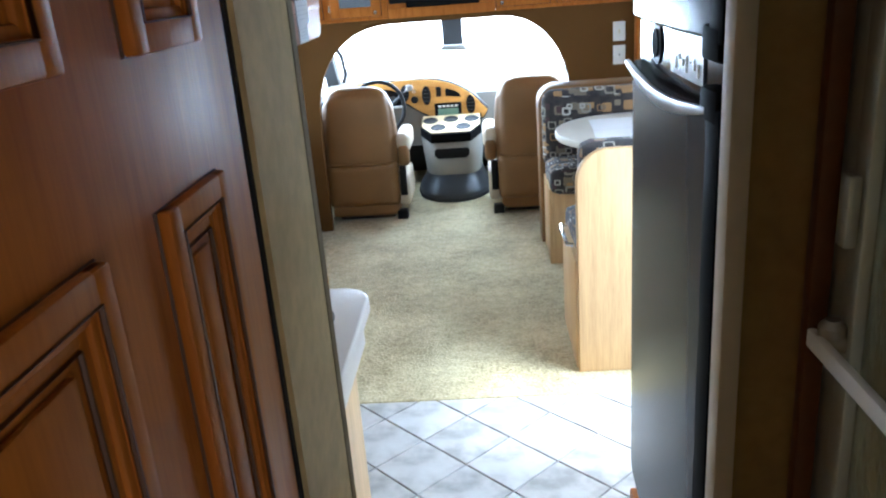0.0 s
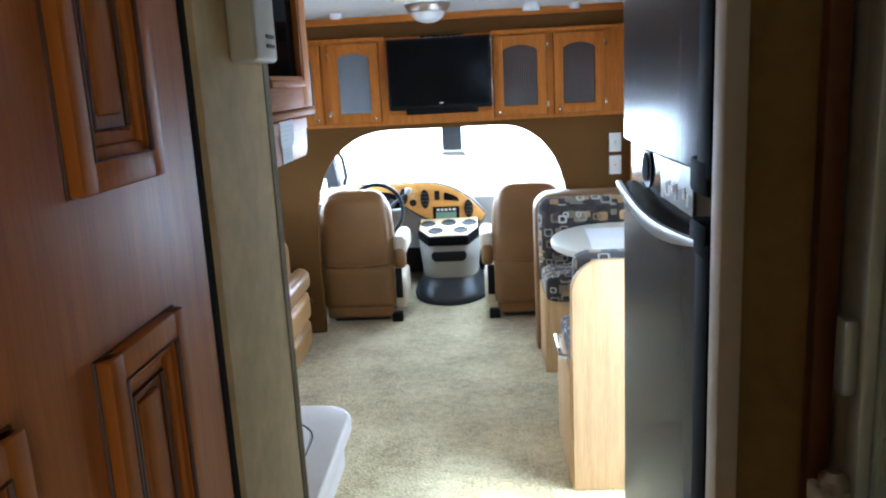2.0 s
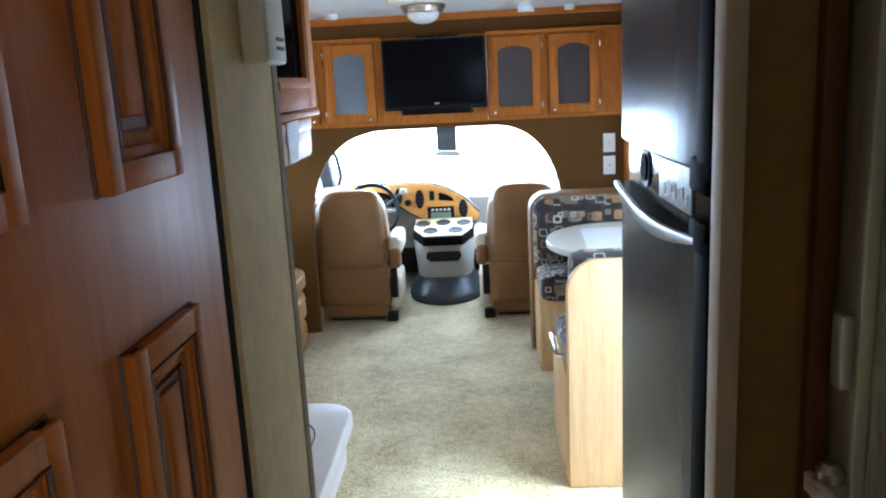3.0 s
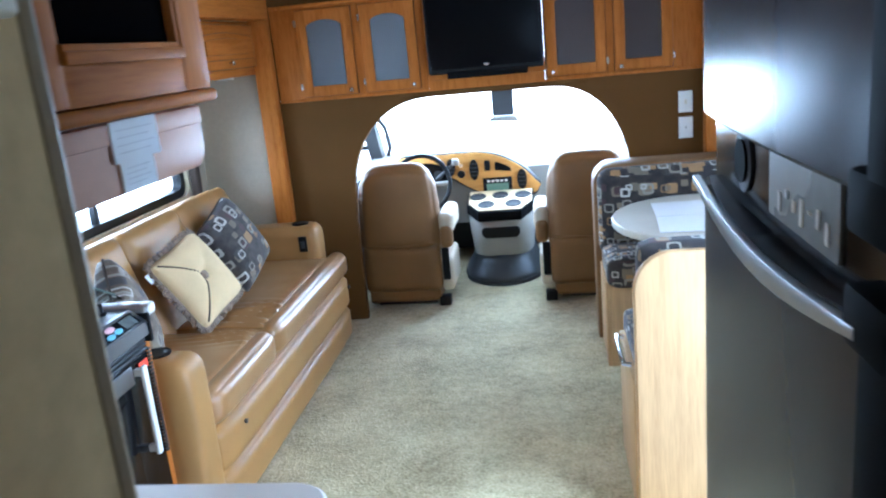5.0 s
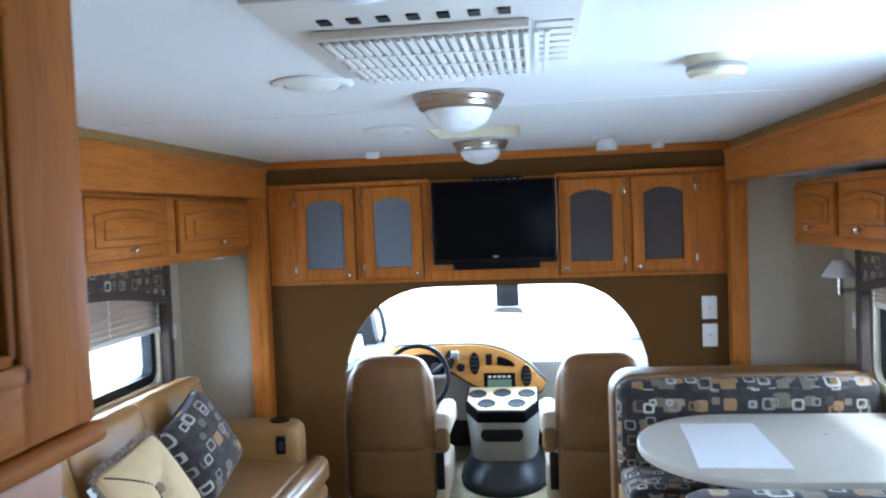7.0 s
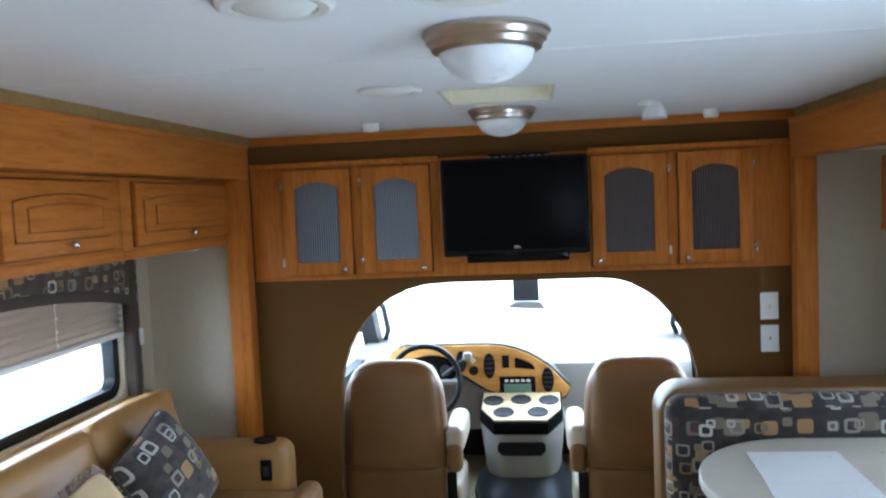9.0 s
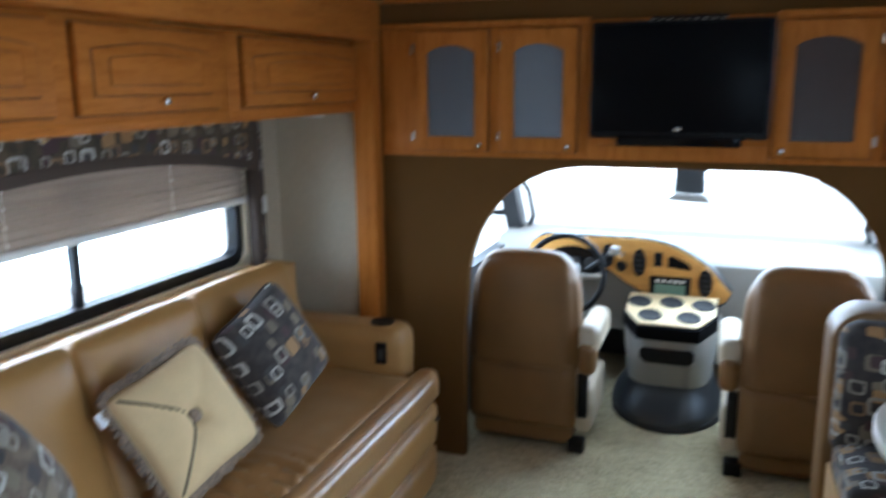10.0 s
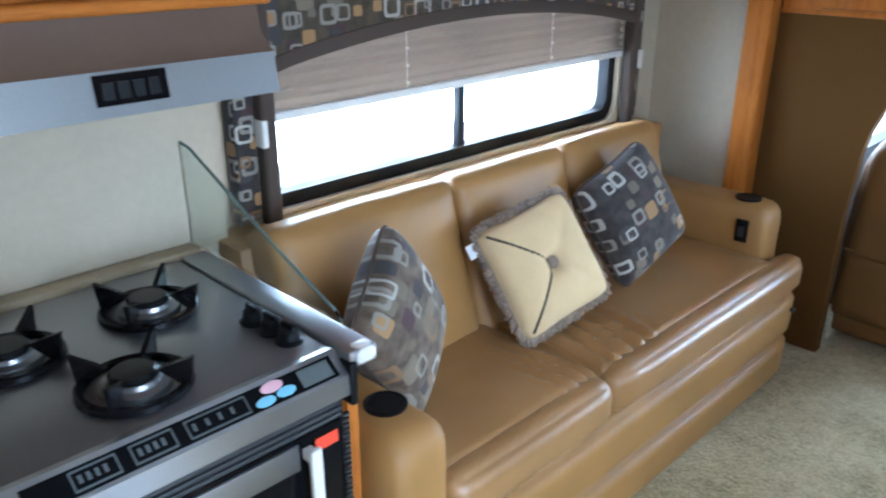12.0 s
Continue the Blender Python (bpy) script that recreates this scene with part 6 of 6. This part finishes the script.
for a in (180, 0, 250, 290):
    d = Vector((math.cos(radians(a)), math.sin(radians(a)), 0))
    bm = bmesh.new()
    tube(bm, [d * 0.05 + Vector((0, 0, -0.02)), d * 0.185], 0.014, 8)
    part("spoke", bm, grey_plastic, sw)
st = thing("column_stalk", "dark gear selector stalk on the steering column", "stalk", base=(-0.2, 5.26, 0.7))
bm = bmesh.new()
tube(bm, [(-0.3, 5.3, 0.66), (-0.2, 5.24, 0.74), (-0.15, 5.22, 0.785)], 0.01, 8)
part("lever", bm, dark_grey_plastic, st)
part("column", cyl(bmesh.new(), (-0.38, 5.32, 0.6), 0.05, 0.18, "y", seg=20), grey_plastic, st)
part("grip", S((-0.175, 5.2, 0.76), (-0.125, 5.24, 0.805), 0.014, n=6), grey_plastic, st)

dog = thing("engine_cover", "warm grey engine cover console with a storage slot", "console", base=(0.12, 5.2, 0))
cover_levels = ((0.16, -0.085, 0.325, 5.09), (0.22, -0.09, 0.33, 5.07), (0.3, -0.1, 0.34, 5.06), (0.4, -0.108, 0.348, 5.05), (0.448, -0.112, 0.352, 5.055))
part("cover", loft(bmesh.new(), cover_levels, 5.5), grey_plastic, dog, angle=55)
apron_levels = ((0.0, -0.15, 0.39, 4.93), (0.03, -0.15, 0.39, 4.925), (0.05, -0.14, 0.38, 4.94), (0.09, -0.112, 0.352, 5.01), (0.13, -0.096, 0.336, 5.06), (0.162, -0.088, 0.328, 5.085))
part("apron", loft(bmesh.new(), apron_levels, 5.48, 0.5, 2), apron_grey, dog, "darker flared apron at the floor", angle=55)
pts = [(0.02, 0.29), (0.22, 0.29), (0.245, 0.315), (0.245, 0.345), (0.23, 0.362), (0.01, 0.362), (-0.005, 0.345), (-0.005, 0.315)]
part("storage_slot", prism(bmesh.new(), pts, "y", 5.045, 5.14, bevel=0.003), black_plastic, dog, "dark storage slot")
part("rubber_edge", loft(bmesh.new(), ((0.0, -0.158, 0.398, 4.915), (0.018, -0.156, 0.396, 4.917), (0.024, -0.15, 0.39, 4.925)), 5.47, 0.5, 2), dark_rubber, dog, "black rubber edge")
tray = thing("cup_tray", "cream cup-holder tray with black edging on the console", "tray", base=(0.12, 5.2, 0.5))
pts = [(-0.1, 5.16), (-0.02, 5.02), (0.26, 5.02), (0.34, 5.16), (0.34, 5.36), (-0.1, 5.36)]
def sloped(bm):
    """Tips the tray towards the living room."""
    for v in bm.verts:
        v.co.z -= (5.36 - v.co.y) * 0.22
    return bm


part("rim", sloped(prism(bmesh.new(), pts, "z", 0.478, 0.541, bevel=0.004)), black_edge, tray, "black tray rim")
pts2 = [(0.12 + (x - 0.12) * 0.95, 5.21 + (y - 5.21) * 0.9) for x, y in pts]
part("deck", sloped(prism(bmesh.new(), pts2, "z", 0.539, 0.549, bevel=0.004)), tray_cream, tray, "cream tray deck")
for x, y in ((0.03, 5.12), (0.21, 5.12), (-0.03, 5.25), (0.12, 5.26), (0.27, 5.25)):
    part("cup_well", sloped(lathe(bmesh.new(), [(0.0, 0.0015), (0.045, 0.0015), (0.05, 0.005), (0.056, 0.0005)], (x, y, 0.549), 26)), dark_rubber, tray, "dark cup well")

dog.location.x, tray.location.x = dog.location.x - 0.045, tray.location.x - 0.045
tray.location.z += 0.006
dash.location.x, dash.location.z = dash.location.x - 0.045, dash.location.z - 0.015
sw.location.x, st.location.x = sw.location.x - 0.065, st.location.x - 0.055

mir = thing("rearview_mirror", "dark rear-view mirror hung from the windshield", "mirror", base=(0.12, 5.55, 1.2))
part("stem", B(0.04, 0.19, 5.56, 5.6, 1.03, 1.36, bevel=0.008), dark_grey_plastic, mir)
part("mirror_head", prism(bmesh.new(), [(0.0, 1.0), (0.23, 0.985), (0.2, 1.03), (0.05, 1.035)], "y", 5.52, 5.565, bevel=0.008), grey_plastic, mir, "pale mirror head")
for x, s in ((-0.78, -1), (1.0, 1)):
    g = thing("pillar_grip", "dark grab handle on the windshield pillar", "grab handle", "pillar handles", base=(x, 5.7, 0.9))
    bm = bmesh.new()
    tube(bm, [(x, 5.85, 0.78), (x - s * 0.03, 5.8, 0.84), (x - s * 0.03, 5.68, 1.0), (x, 5.62, 1.07)], 0.016, 8)
    part("bar", bm, dark_grey_plastic, g)
    em = thing("side_mirror", "black exterior side mirror beyond the cab window", "mirror", "side mirrors", base=(x + s * 0.3, 5.75, 0.8))
    part("housing", S((x + s * 0.3 - 0.09, 5.7, 0.82), (x + s * 0.3 + 0.09, 5.8, 1.05), 0.03, n=8), black_plastic, em)
    part("arm", B(min(x + s * 0.1, x + s * 0.3), max(x + s * 0.1, x + s * 0.3), 5.74, 5.77, 0.84, 0.87), black_plastic, em)

# ---- floor tiles, laid diagonally ----
side = 0.215
bm = B(-side / 2 + 0.003, side / 2 - 0.003, -side / 2 + 0.003, side / 2 - 0.003, -0.016, -0.006, bevel=0.0015, seg=1)
me = bpy.data.meshes.new("tile")
bm.to_mesh(me)
bm.free()
me.materials.append(tile)
c45 = math.sqrt(0.5)
for i in range(-20, 21):
    for j in range(-20, 21):
        cx = 0.2 + ((i + 0.5) - (j + 0.5)) * side * c45
        cy = 1.78 + ((i + 0.5) + (j + 0.5)) * side * c45
        if -0.95 < cx < 1.15 and -2.3 < cy < 2.25:
            ob = new("tile", me)
            ob.parent = floor
            ob.matrix_basis = pose(cx, cy, 0, 0, 0, 45)
